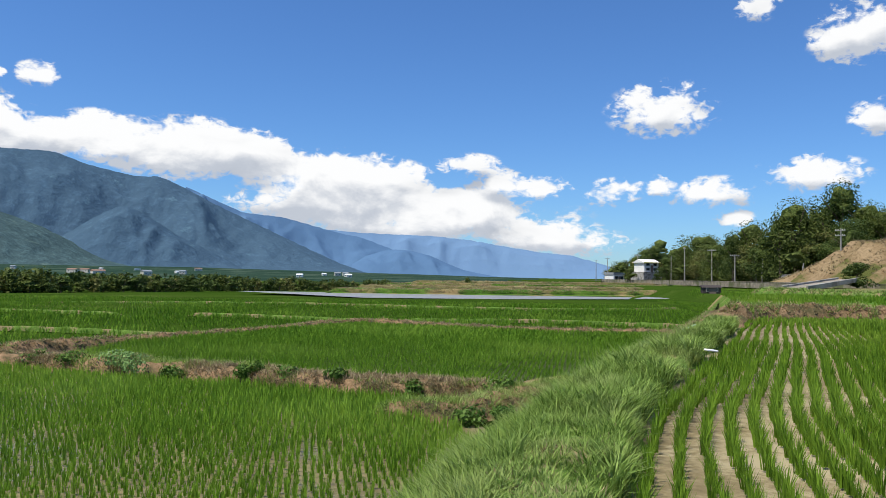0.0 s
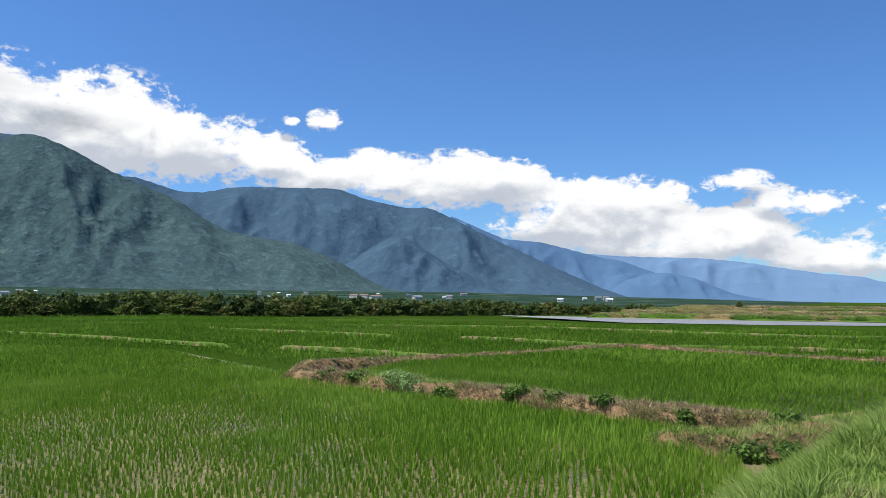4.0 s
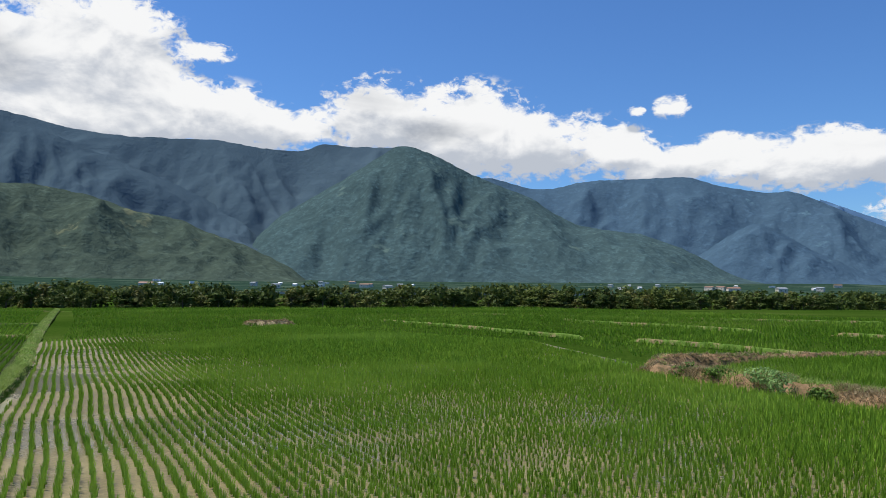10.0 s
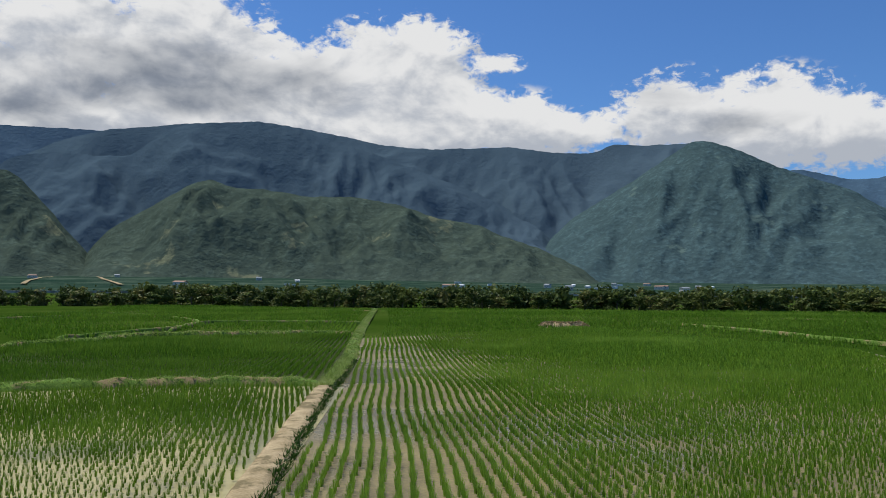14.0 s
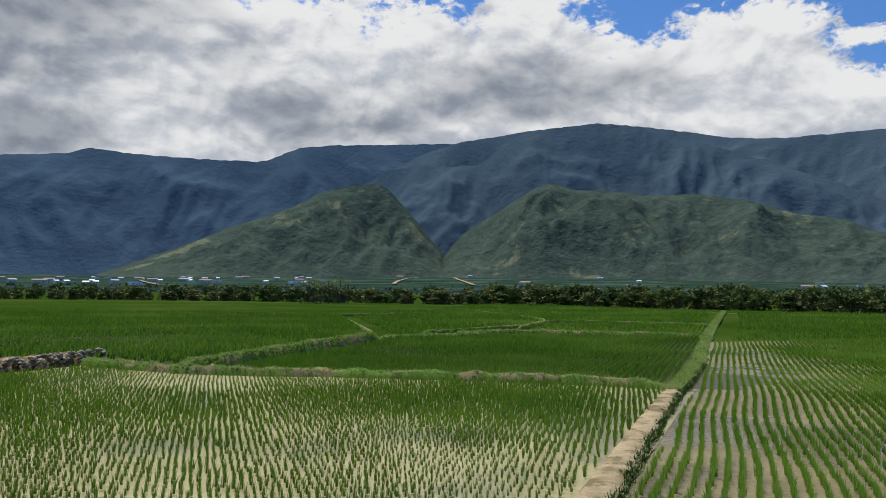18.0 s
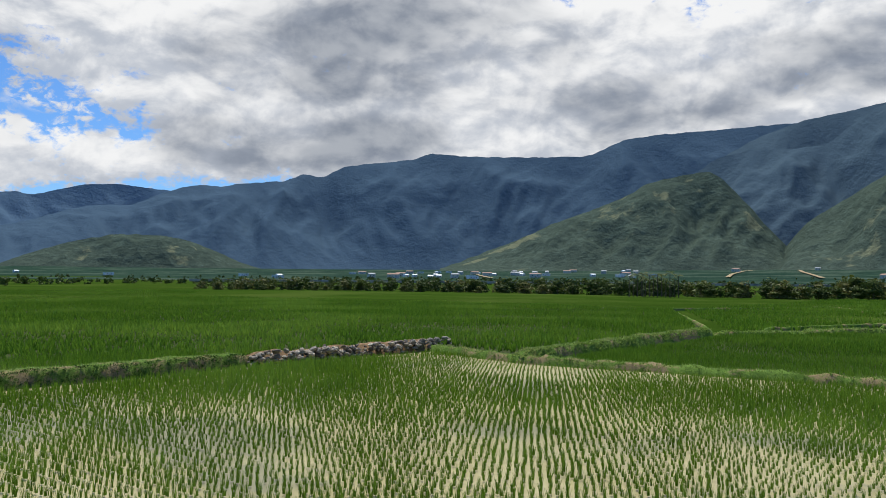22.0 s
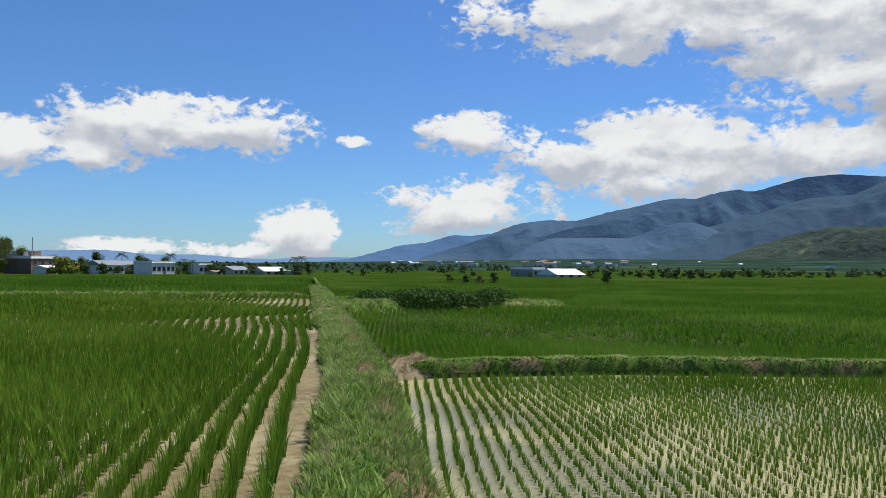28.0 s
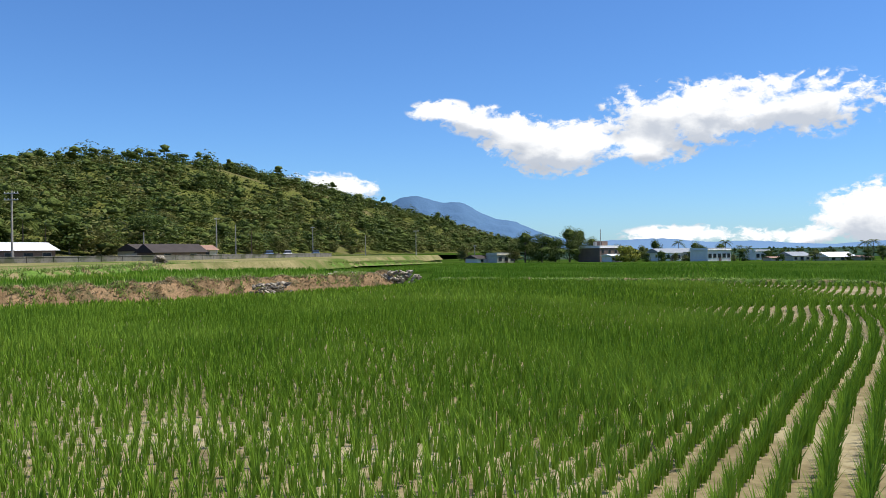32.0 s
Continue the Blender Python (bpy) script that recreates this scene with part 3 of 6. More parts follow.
b2, S_B2 = bank("earth_bank", [(-19, 33.2), (-14.6, 38), (-10.6, 44.2), (-5.4, 55), (2.4, 49.4), (14.8, 47)], 1.4, 0.8, 0.5, M_SOIL, "low earth bank topped with pale dry grass", seed=9.0, level=LOW)
t1, S_T1 = bank("terrace_bank", [(11.2, 31), (13.2, 33.6), (19.2, 34.4), (26.4, 29), (28.2, 12), (24.8, -8), (22.9, -17.4), (20.3, -29.9), (18.3, -37.3)], 1.6, 0.7, 0.74, M_SOIL, "tall earth terrace bank with dead grass", rough=0.1, seed=11.0)
dks, S_DKS = bank("dike", [(18.4, -41.3), (9.9, -42.2), (0.9, -41.4), (-4.9, -39.8)], 0.8, 0.4, 0.28, M_TURF, "thin pale grassy dike across the upper paddies", seed=17.0, lump=0.2)
b6, S_B6 = bank("dike", [(-28, 8), (-29.6, 3), (-30.6, -4), (-31.1, -9.6), (-33.6, -14.6), (-34.8, -16.2)], 1, 0.5, 0.323, M_TURF, "thin grassy dike between paddies", seed=12.0, level=LOW)
b5, S_B5 = bank("earth_bank", [(-5.2, -24), (-7.4, -24), (-12.8, -23.4), (-19.4, -21.2), (-25.4, -19.4)], 1.3, 1.0, 0.55, M_TURF, "low earth bank with dark grassy face", rough=0.04, seed=13.0, level=LOW, lump=0.14)
b5s, S_B5S = bank("earth_bank", [(-25, -19.8), (-30, -18), (-35.8, -16.2)], 1.4, 0.7, 0.494, M_SOIL, "low bank faced with loose stones", seed=14.0, level=LOW)
dkd, S_DKD = bank("dike", [(-30.8, -10.4), (-35, -9.3), (-38.5, -8.3), (-45, -6.5), (-51.6, -4.7)], 1.0, 0.5, 0.55, M_TURF, "raised grassy dike with a shaded side", seed=15.0, level=LOW, lump=0.2)
dke, S_DKE = bank("dike", [(-51.2, -4.6), (-53, -0.4), (-57.5, 2.4), (-56.6, 18.6)], 1.0, 0.5, 0.34, M_TURF, "low grassy dike between paddies", seed=16.0, level=LOW)
far_lines = [[(-28.5, 47.4), (-22.3, 46.4), (-17.2, 44.4), (-13.1, 42.5)], [(-72, 59), (-51, 52.5), (-40.6, 49.4), (-31.5, 46.8)], [(-84, 92), (-59, 80.3), (-47.9, 71.7), (-32.8, 67.1), (-26.2, 64.6)], [(-21.4, 66), (-15.9, 64.6), (-10.6, 61.7), (-7.3, 60), (6, 62), (19.6, 57)], [(-80, 84), (-24, 94), (18, 86), (28, 92)],
             [(-66, 6), (-80, 12), (-74.8, 25.8)], [(-57, -2), (-72, 8), (-120, 4)], [(-88, -12), (-56, -5.2)], [(-92, -80), (-90, -12), (-150, 16)],
             [(-10, -76.8), (-24, -89), (-92, -82)], [(-200, 20), (-124, 44), (-90, 120)]]
for k, ln in enumerate(far_lines):
    bank("dike", ln, 0.34, 0.16, 0.29, M_TURF, "thin grassy dike between far paddies", step=0.8, seed=20.0 + k, lump=0.12)
sheet("flooded_paddy", [(-40, 150), (-12, 116), (8, 117), (30, 126), (34, 140), (4, 141), (-18, 150)], LOW + 0.24, M_POND, "grey tilled paddy of wet bare mud", "paddy field")
sheet("flooded_paddy", [(36, 141), (31, 127), (46, 138), (66, 182), (48, 166)], LOW + 0.24, M_POND, "grey tilled paddy of wet bare mud", "paddy field")

# ---- rice ----
E_DIKE = resample([(-4.5, -38), (-3.0, -25.5), (-2.0, -15.7), (-1.25, -10.4), (-0.65, -6), (0.1, -1.5), (0.4, 1.5), (1.4, 6.4), (2.5, 10), (3.7, 12.6), (5.8, 17), (8.6, 23.5), (12.6, 32.6)], 0.5)


def along_dike(x, y):
    """Rows that follow the dike's east edge."""
    return x + np.interp(y, E_DIKE[:, 1], E_DIKE[:, 0]) + 0.4 * np.exp(-(((y + 25) / 3.5) ** 2)), y


PATH_XY = resample(PATH_LINE, 0.5)


def lush_north(x, y):
    """Thin beside the footpath, thick further in."""
    off = y - np.interp(-x, -PATH_XY[:, 0], PATH_XY[:, 1])
    return np.interp(off, [0, 3, 7, 14], [0.9, 1.0, 1.12, 1.25])


def lush_east(x, y):
    return np.interp(np.hypot(x, y), [0, 8, 13, 24], [1.05, 1.1, 1.18, 1.2])


def lush_water(x, y):
    return np.interp(np.hypot(x, y), [0, 14, 24, 34], [0.9, 0.95, 1.02, 1.1])


plant("rice_plants", P0, 0, 0.28, 0.135, 0.245, M_RICE_E, "young green rice in rows over drained mud", 1, lush=lush_east, lean=0.32, bend=along_dike, near=13, middle=26, far_keep=0.75)
plant("rice_plants", P1, 70, 0.27, 0.155, 0.225, M_RICE, "young green rice in close rows over wet mud", 2, z=LOW, lush=lush_north, lean=0.24, near=19, middle=36, full=1.1, vigor=0.38)
plant("rice_plants", P2, 167, 0.29, 0.165, 0.25, M_RICE_W, "sparse young rice seedlings standing in shallow water", 3, z=LOW, lush=lush_water, near=19, middle=38, full=1.0, vigor=0.35, lean=0.24, sway_by=0.08)
plant("rice_plants", P2B, 70, 0.30, 0.15, 0.28, M_RICE_D, "green rice in even rows", 4, z=LOW, near=20, middle=40)
plant("rice_plants", P1B, 80, 0.28, 0.18, 0.28, M_RICE_D, "dense green rice on a raised paddy", 5, z=LOW + 0.25, near=20, middle=40, lean=0.5)
plant("rice_plants", P3, 167, 0.25, 0.17, 0.36, M_RICE_D, "dense dark green rice", 6, z=LOW + 0.2, near=18, middle=34, far_keep=0.4, lean=0.42)
OUTER = {"north": [(-53, 19.2), (-60, 41), (-32, 43), (-19, 35), (-11.6, 46), (-5.8, 56.6), (3, 50.8), (16, 48.8), (24, 68), (30, 104), (-14, 104), (-90, 116), (-124, 46), (-76, 28.5)],
         "west": [(-55, 17.6), (-58.8, 2), (-56, -3.6), (-90, -11), (-160, 10), (-124, 42)]}
plant("rice_plants", OUTER["north"], 75, 0.4, 0.3, 0.36, M_RICE_D, "dense green rice in distant paddies", 7, z=LOW, near=20, middle=40, far_keep=0.4, lean=0.4)
plant("rice_plants", OUTER["west"], 70, 0.4, 0.3, 0.36, M_RICE_D, "dense green rice in distant paddies", 8, z=LOW, near=20, middle=40, far_keep=0.4, lean=0.4)
plant("rice_plants", [(25, 68), (31, 104), (33, 124), (48, 136), (64, 150), (62, 112), (46, 84), (32, 66)], 75, 0.4, 0.3, 0.34, M_RICE_D, "dense green rice in distant paddies", 18, far_keep=0.6, lean=0.4)
plant("rice_plants", [(19, -42), (10, -43), (1, -42.2), (-4.8, -40.6), (-7, -60), (-8, -70), (30, -70)], 5, 0.32, 0.24, 0.32, M_RICE_D, "dense green rice in distant paddies", 9, far_keep=0.5)
plant("rice_plants", [(-9, -62), (-24, -90), (-92, -84), (-150, -130), (-60, -190), (-22, -115), (-10, -74)], 5, 0.6, 0.5, 0.4, M_RICE_D, "dense green rice in distant paddies", 20)
plant("rice_plants", [(31, -47), (50, -87), (72, -169), (20, -170), (-20, -110), (-9, -72), (30, -71.5)], 5, 0.6, 0.5, 0.4, M_RICE_D, "dense green rice in distant paddies", 19)

# ---- grass on the dikes ----
grass_on("grass", S_DIKE, 6500, 0.13, M_GRASS, 31, "short bright grass on the dike", fade=0.3, clump=0.5)
grass_on("grass", S_DIKE[len(S_DIKE) // 2:], 11000, 0.09, M_GRASS, 28, "short bright grass on the dike", blades=8, segs=2)
grass_on("dry_grass", S_DIKE, 6500, 0.07, M_DRY, 27, "dry trodden grass on the dike", fade=0.42, category="dry grass")
grass_on("grass", S_FACE[200:322], 12000, 0.27, M_GRASS, 30, "long arching grass on the dike slope", width=0.011, blades=9, segs=2, lo=0, hi=13, arch=0.95, clump=0.45)
grass_on("dry_grass", S_FACE[316:385], 2600, 0.2, M_DRY, 22, "dead brown grass on the dike slope", lo=0, hi=13, category="dry grass")
grass_on("grass", S_FACE[316:400], 2200, 0.2, M_GRASS, 21, "green tufts on the dike slope", lo=0, hi=13, fade=0.4)
grass_on("dry_grass", S_TREAD, 1500, 0.06, M_DRY, 23, "dry trodden grass on the bare strip", category="dry grass")
grass_on("grass", S_TREAD, 1100, 0.1, M_GRASS, 19, "grass tufts on the bare strip", fade=0.45)
grass_on("grass", S_FACE[110:212], 8000, 0.12, M_GRASS, 25, "short grass on the dike slope", lo=0, hi=13, blades=8, segs=2)
grass_on("dry_grass", S_FACE[60:205], 2600, 0.08, M_DRY, 24, "dry trodden grass along the dike's edge", lo=0, hi=3, category="dry grass")
grass_on("grass", S_FACE[20:130], 6000, 0.15, M_GRASS, 29, "short grass on the dike slope", width=0.016, lo=0, hi=13)
grass_on("grass", S_DIKE_N, 6000, 0.25, M_GRASS, 32, "long arching grass on the dike", width=0.013, blades=8, segs=2, arch=1.1, clump=0.5)
grass_on("weeds", S_PATH, 1500, 0.12, M_WEED, 26, "dark weeds along the footpath's edge", lo=5, hi=7, width=0.02, category="weeds")
grass_on("grass", S_PATH[len(S_PATH) * 7 // 10:], 1500, 0.16, M_GRASS, 33, "bright grass on the footpath", lo=1, hi=5)
grass_on("grass", S_PATH2, 4000, 0.14, M_GRASS, 34, "short grass on a low dike", width=0.015)
grass_on("dry_grass", S_B1, 5000, 0.2, M_DRY, 35, "dead straw-coloured grass on the bank", width=0.016, fade=0.25, category="dry grass")
grass_on("grass", S_B1, 2600, 0.26, M_GRASS, 36, "green weeds on the bank", fade=0.55)
grass_on("grass", S_B1B, 1300, 0.22, M_GRASS, 37, "grass on a short earth spur", lo=3)
grass_on("dry_grass", S_B2, 3000, 0.16, M_DRY, 38, "pale dry grass along the bank", width=0.02, category="dry grass")
grass_on("grass", S_B2, 2000, 0.15, M_GRASS, 39, "grass along the bank", width=0.02, fade=0.5)
grass_on("grass", S_B5, 3500, 0.07, M_GRASS, 40, "short grass on the bank", width=0.01, lo=1, hi=4)
# Dark leaves on this side only: the face's shade is put into their colour.
grass_on("weeds", S_B5, 3500, 0.08, M_WEED, 46, "low weeds coloured dark for the bank's shaded face", width=0.012, lo=4, hi=7, category="weeds")
grass_on("grass", S_B6, 2500, 0.09, M_GRASS, 41, "short grass on a thin dike", width=0.012)
grass_on("grass", S_DKS, 1500, 0.12, M_GRASS, 47, "pale grass on a thin dike", width=0.02)
grass_on("grass", S_DKD, 3500, 0.1, M_GRASS, 45, "bright grass on a raised dike", width=0.02)
grass_on("grass", S_DKE, 2500, 0.12, M_GRASS, 42, "grass on a low dike", width=0.02)
grass_on("dry_grass", S_T1, 9000, 0.12, M_DRY, 43, "dead grass hanging on the terrace bank", width=0.025, category="dry grass")
grass_on("grass", S_T1, 5000, 0.24, M_GRASS, 44, "green grass on the terrace bank", width=0.025, fade=0.5)


# ---- mountains ----
def canopy(name, tone, bare=None, cell=0.1, open_at=0.6, contrast=1.0, mottle=0.007):
    """Forest seen from afar: tree crowns of several tones, stands of lighter wood, open slopes."""
    m, nt, out = material(name)
    b = nt.nodes.new("ShaderNodeBsdfPrincipled")
    nt.links.new(b.outputs[0], out.inputs[0])
    co = nt.nodes.new("ShaderNodeTexCoord").outputs["Object"]
    v = nt.nodes.new("ShaderNodeTexVoronoi")
    v.inputs["Scale"].default_value = cell
    v.inputs["Randomness"].default_value = 1.0
    nt.links.new(co, v.inputs["Vector"])
    one = nt.nodes.new("ShaderNodeSeparateColor")
    nt.links.new(v.outputs["Color"], one.inputs[0])
    stand = noise_n(nt, co, mottle * 3, 6, 0.62)
    clump = noise_n(nt, co, cell * 0.45, 4, 0.65)
    f = math_n(nt, "MULTIPLY_ADD", one.outputs[0], 0.22 * contrast, math_n(nt, "MULTIPLY_ADD", stand, 0.55, math_n(nt, "MULTIPLY", clump, 0.55 * contrast)))
    lo, hi = 0.62 - 0.16, 0.62 + 0.3
    k = 0.42 * contrast
    col = mix(nt, ramp(nt, f, lo, hi), tuple(c * (1 - k) for c in tone), tuple(c * (1 + k) for c in tone))
    if bare:
        where = math_n(nt, "MULTIPLY_ADD", clump, 0.14, noise_n(nt, co, mottle, 5, 0.6))
        col = mix(nt, ramp(nt, where, open_at + 0.07, open_at + 0.15), col, mix(nt, clump, tuple(c * 0.75 for c in bare), tuple(c * 1.3 for c in bare)))
    nt.links.new(col, b.inputs["Base Color"])
    b.inputs["Roughness"].default_value, b.inputs["Specular IOR Level"].default_value = 1.0, 0.0
    bn = nt.nodes.new("ShaderNodeBump")
    bn.inputs["Strength"].default_value, bn.inputs["Distance"].default_value = 0.2 + 0.75 * contrast, 6.0
    nt.links.new(math_n(nt, "MULTIPLY_ADD", clump, 2.0, math_n(nt, "MULTIPLY", v.outputs["Distance"], -0.09 / cell * 0.1)), bn.inputs["Height"])
    nt.links.new(bn.outputs[0], b.inputs["Normal"])
    return m


def grad_noise(x, y, seed):
    """Smooth gradient noise over arrays, about -0.7 to 0.7."""
    xi, yi = np.floor(x), np.floor(y)
    fx, fy = x - xi, y - yi

    def corner(dx, dy):
        h = np.sin((xi + dx) * 127.1 + (yi + dy) * 311.7 + seed * 74.7) * 43758.5453
        a = (h - np.floor(h)) * 2 * math.pi
        return np.cos(a) * (fx - dx) + np.sin(a) * (fy - dy)

    sx, sy = fx**3 * (fx * (fx * 6 - 15) + 10), fy**3 * (fy * (fy * 6 - 15) + 10)
    low = corner(0, 0) * (1 - sx) + corner(1, 0) * sx
    high = corner(0, 1) * (1 - sx) + corner(1, 1) * sx
    return low * (1 - sy) + high * sy


def spurs(u, v, spacing, seed):
    """Spurs and gullies that run down the slope and branch: u along the range, v down it, in metres."""
    wu = u + spacing * 0.5 * grad_noise(u / spacing / 1.6, v / spacing / 1.6, seed + 1)
    total, amp, size = 0.0, 1.0, spacing * 1.25
    for k in range(4):
        total = total + amp * (0.45 - np.abs(grad_noise(wu / size, v / size / 2.1, seed + 3 * k)) * 1.6)
        amp, size = amp * 0.5, size * 0.47
    return total


def mountain(label, ridge, near, crest, mat, seed, relief=0.11, spacing=420.0, fan=0.12, step=0.2, cells=64, bulge=1.2, knobs=0.6):
    """A range whose crest line is given by (azimuth, elevation) seen from the fields; it rises from a plain at `near` metres."""
    r = np.array(ridge, float)
    r = r[np.argsort(r[:, 0])]
    az = np.arange(r[0, 0], r[-1, 0] + 1e-6, step)
    el = np.interp(az, r[:, 0], r[:, 1])
    pad = np.pad(el, 3, mode="edge")
    el = sum(w * pad[i:i + len(el)] for i, w in enumerate((0.03, 0.12, 0.2, 0.3, 0.2, 0.12, 0.03)))
    t = np.concatenate([np.linspace(0, 1, cells), [1.0, 1.15]])
    T, A = np.meshgrid(t, np.radians(az), indexing="ij")
    D = near + (crest - near) * T
    top = np.tan(np.radians(el))[None, :] * crest
    shape = np.where(T < 1, fan * T + (1 - fan) * np.clip(T, 0, 1) ** bulge, 1 - (T - 1) * 5)
    u = A * crest
    cut = spurs(u, D * 1.0, spacing, seed)
    env = np.clip(T * 2.6, 0, 1) * np.clip((1.0 - T) * 3.4, 0.0, 1)
    tall = np.maximum(np.minimum(top, 420.0), 0.0)
    jag = 5.0 * grad_noise(u / 30.0, D / 200.0, seed) * np.clip(T * 10 - 9, 0, 1) * np.clip(top / 60.0, 0, 1)
    knob = 9.0 * (0.3 - np.abs(grad_noise(u / 62.0, D / 62.0, seed + 21))) + 6.0 * grad_noise(u / 27.0, D / 27.0, seed + 22)
    z = np.maximum(top * shape + (relief * tall * cut + knobs * knob * np.clip(top / 150.0, 0, 1)) * env, -2.0 + 8 * T) + jag - 2.5 * (1 - T)
    x, y = -np.sin(A) * D, np.cos(A) * D
    n, k = x.shape
    rows = np.delete(np.arange(n - 1), cells - 1)
    i, j = np.meshgrid(rows, np.arange(k - 1), indexing="ij")
    a = (i * k + j).ravel()
    F = np.stack([a, a + k, a + k + 1, a + 1], 1)
    return tagged(new("mountain", mesh_np("mountain", np.stack([x, y, z], -1).reshape(-1, 3), F, mat, True)), label, "mountain", kind="structure")


M_HILL_NEAR = canopy("foothill_forest", (0.079, 0.112, 0.087), (0.141, 0.157, 0.098), 0.1, 0.6, 0.7)
# Cloud shade and haze over the mountain walls are put into these tones.
M_MT_DARK = canopy("cloud_shade_toned_forest", (0.078, 0.122, 0.157), None, 0.09, contrast=0.4)
M_MT_WALL = canopy("shade_toned_wall_forest", (0.075, 0.125, 0.178), None, 0.09, contrast=0.4)
# Aerial haze is put into these range colours, bluer and paler with distance.
M_MT_MID = canopy("mountain_forest", (0.074, 0.124, 0.130), (0.098, 0.148, 0.134), 0.09, 0.62, 0.75)
M_MT_HAZE = canopy("haze_toned_mountain_forest", (0.078, 0.138, 0.200), (0.089, 0.157, 0.205), 0.08, 0.64, 0.6)
M_MT_FAR = canopy("haze_toned_distant_forest", (0.100, 0.185, 0.31), None, 0.06, contrast=0.25)
M_MT_VFAR = canopy("haze_toned_farthest_forest", (0.15, 0.25, 0.39), None, 0.05, contrast=0.15)
M_MT_LONG = canopy("haze_toned_southern_forest", (0.103, 0.171, 0.248), None, 0.08, contrast=0.4)
M_PLAIN = surface("river_plain_woods", (0.012, 0.032, 0.024), (0.036, 0.068, 0.045), 0.012, 0.95, 0.8, fine=0.09, patch=(0.06, 0.09, 0.065), patch_scale=0.006, bump_dist=3.0, spec=0.0)


def plain_height(x, y):
    """Level of the flats beyond the river, with a fan of gravel land below the foothills."""
    d, a = np.hypot(x, y), np.degrees(np.arctan2(-x, y)) % 360
    a = np.where(a > 330, a - 360, a)
    z = np.interp(d, [178, 400, 1000, 1500, 2000, 2600], [-0.3, -1.2, -2.0, 2.0, 10.0, 22.0])
    z = z + 15 * np.exp(-(((a - 82) / 24) ** 2)) * np.clip((d - 700) / 900, 0, 1)
    return z * np.clip(np.minimum(a + 7, 178 - a) / 25, 0.05, 1)


def make_plain():
    """Wooded flats beyond the river, rising a little to the mountains' feet."""
    D, A = np.meshgrid(np.geomspace(178, 2600, 48), np.radians(np.arange(-7, 200, 0.75)), indexing="ij")
    x, y = -np.sin(A) * D, np.cos(A) * D
    z = away(x, y) * np.clip((700 - D) / 400, 0, 1) + plain_height(x, y)
    z = z + bumps(x, y, 0.01, 0.5, 3.3) * np.clip((D - 178) / 200, 0, 1)
    n, k = x.shape
    i, j = np.meshgrid(np.arange(n - 1), np.arange(k - 1), indexing="ij")
    a = (i * k + j).ravel()
    ob = new("river_plain", mesh_np("river_plain", np.stack([x, y, z], -1).reshape(-1, 3), np.stack([a, a + 1, a + k + 1, a + k], 1), M_PLAIN, True))
    tagged(ob, "dark wooded river plain below the mountains", "ground", kind="structure")


make_plain()
# crest lines: azimuth, elevation in degrees
FAR1 = [(18.4, 6.08), (14.5, 4.4), (11.7, 4.16), (9.7, 3.64), (7.7, 3.11), (6, 2.81), (3.9, 2.02), (1, 1.14), (-1.9, 0.43), (-4, 0.05)]
FAR1B = [(6.8, 0.73), (5.6, 1.5), (3.9, 1.98), (2.7, 1.95), (1, 1.56), (-1.1, 0.67), (-2.7, 0.05)]
FAR2 = [(11.7, 3.51), (7.7, 3.28), (6, 3.14), (3.5, 3.06), (0.6, 2.98), (-1.9, 2.72), (-4.8, 2.25), (-6.8, 1.9), (-9.3, 1.67), (-10.9, 1.23), (-12.9, 0.64), (-14.1, 0.09)]
HUMP = [(48.4, 6.61), (41, 8.19), (37.8, 7.28), (36.2, 7.3), (34.4, 7.73), (33, 7.85), (26.8, 7.94), (24.7, 7.21), (21.7, 6.61), (20.1, 6.69), (18.4, 5.95), (16.4, 4.91), (14.4, 4.01), (12, 2.9), (9.6, 1.81), (7.4, 0.83), (5.5, 0.21)]
HUMP_SPUR = [(28.6, 0.39), (27.4, 1.61), (25.8, 2.61), (23.8, 3.99), (22.3, 4.68), (20.8, 3.94), (19, 2.74), (16.6, 1.57), (14.2, 0.33)]
MAIN = [(95, 8), (92, 9.6), (89, 10.6), (83.9, 11.37), (79.6, 11.78), (76.2, 11.52), (72.3, 10.9), (69.8, 10.4), (66.5, 10.22), (60.7, 10.36), (57.4, 9.92), (54.8, 9.78), (53.2, 10.42), (50.7, 10.25), (47.5, 10.3), (44.3, 8.9), (41.3, 7.4), (37.6, 5.2), (34.8, 3), (31, 0.5)]
PEAK = [(61.6, 0.05), (60.4, 1.18), (58.2, 3.19), (56.3, 5.11), (54, 6.51), (51.6, 7.92), (49.6, 9.28), (47.6, 10.52), (46.3, 10.26), (44.6, 9.6), (42.5, 8.52), (40, 7.47), (37.9, 6.69), (35.9, 5.32), (34.2, 4.58), (32.6, 4.28), (30.1, 3.98), (27.7, 3.15), (25, 1.81), (22.7, 0.81), (20.5, 0.19)]
WALL = [(80, 9), (84.7, 10.99), (88, 10.47), (90.5, 10.46), (98.6, 10.16), (100.9, 9.89), (102.4, 9.22), (103.5, 8.77), (108.4, 8.75), (112.7, 8.85), (114.1, 8.96), (115.1, 9.07), (115.9, 8.62), (119.8, 8.18), (121.4, 7.92), (122.9, 7.08), (124.1, 7.41), (125.5, 6.8), (128.9, 6.49), (129.7, 6.24), (131.8, 6.29), (133.8, 5.68), (135.9, 4.7), (138, 4.66), (139.6, 4.33), (142, 3.46), (144.7, 2.79), (147.8, 1.92), (149.7, 1.09), (151.8, 0.27), (153.2, 0.05)]
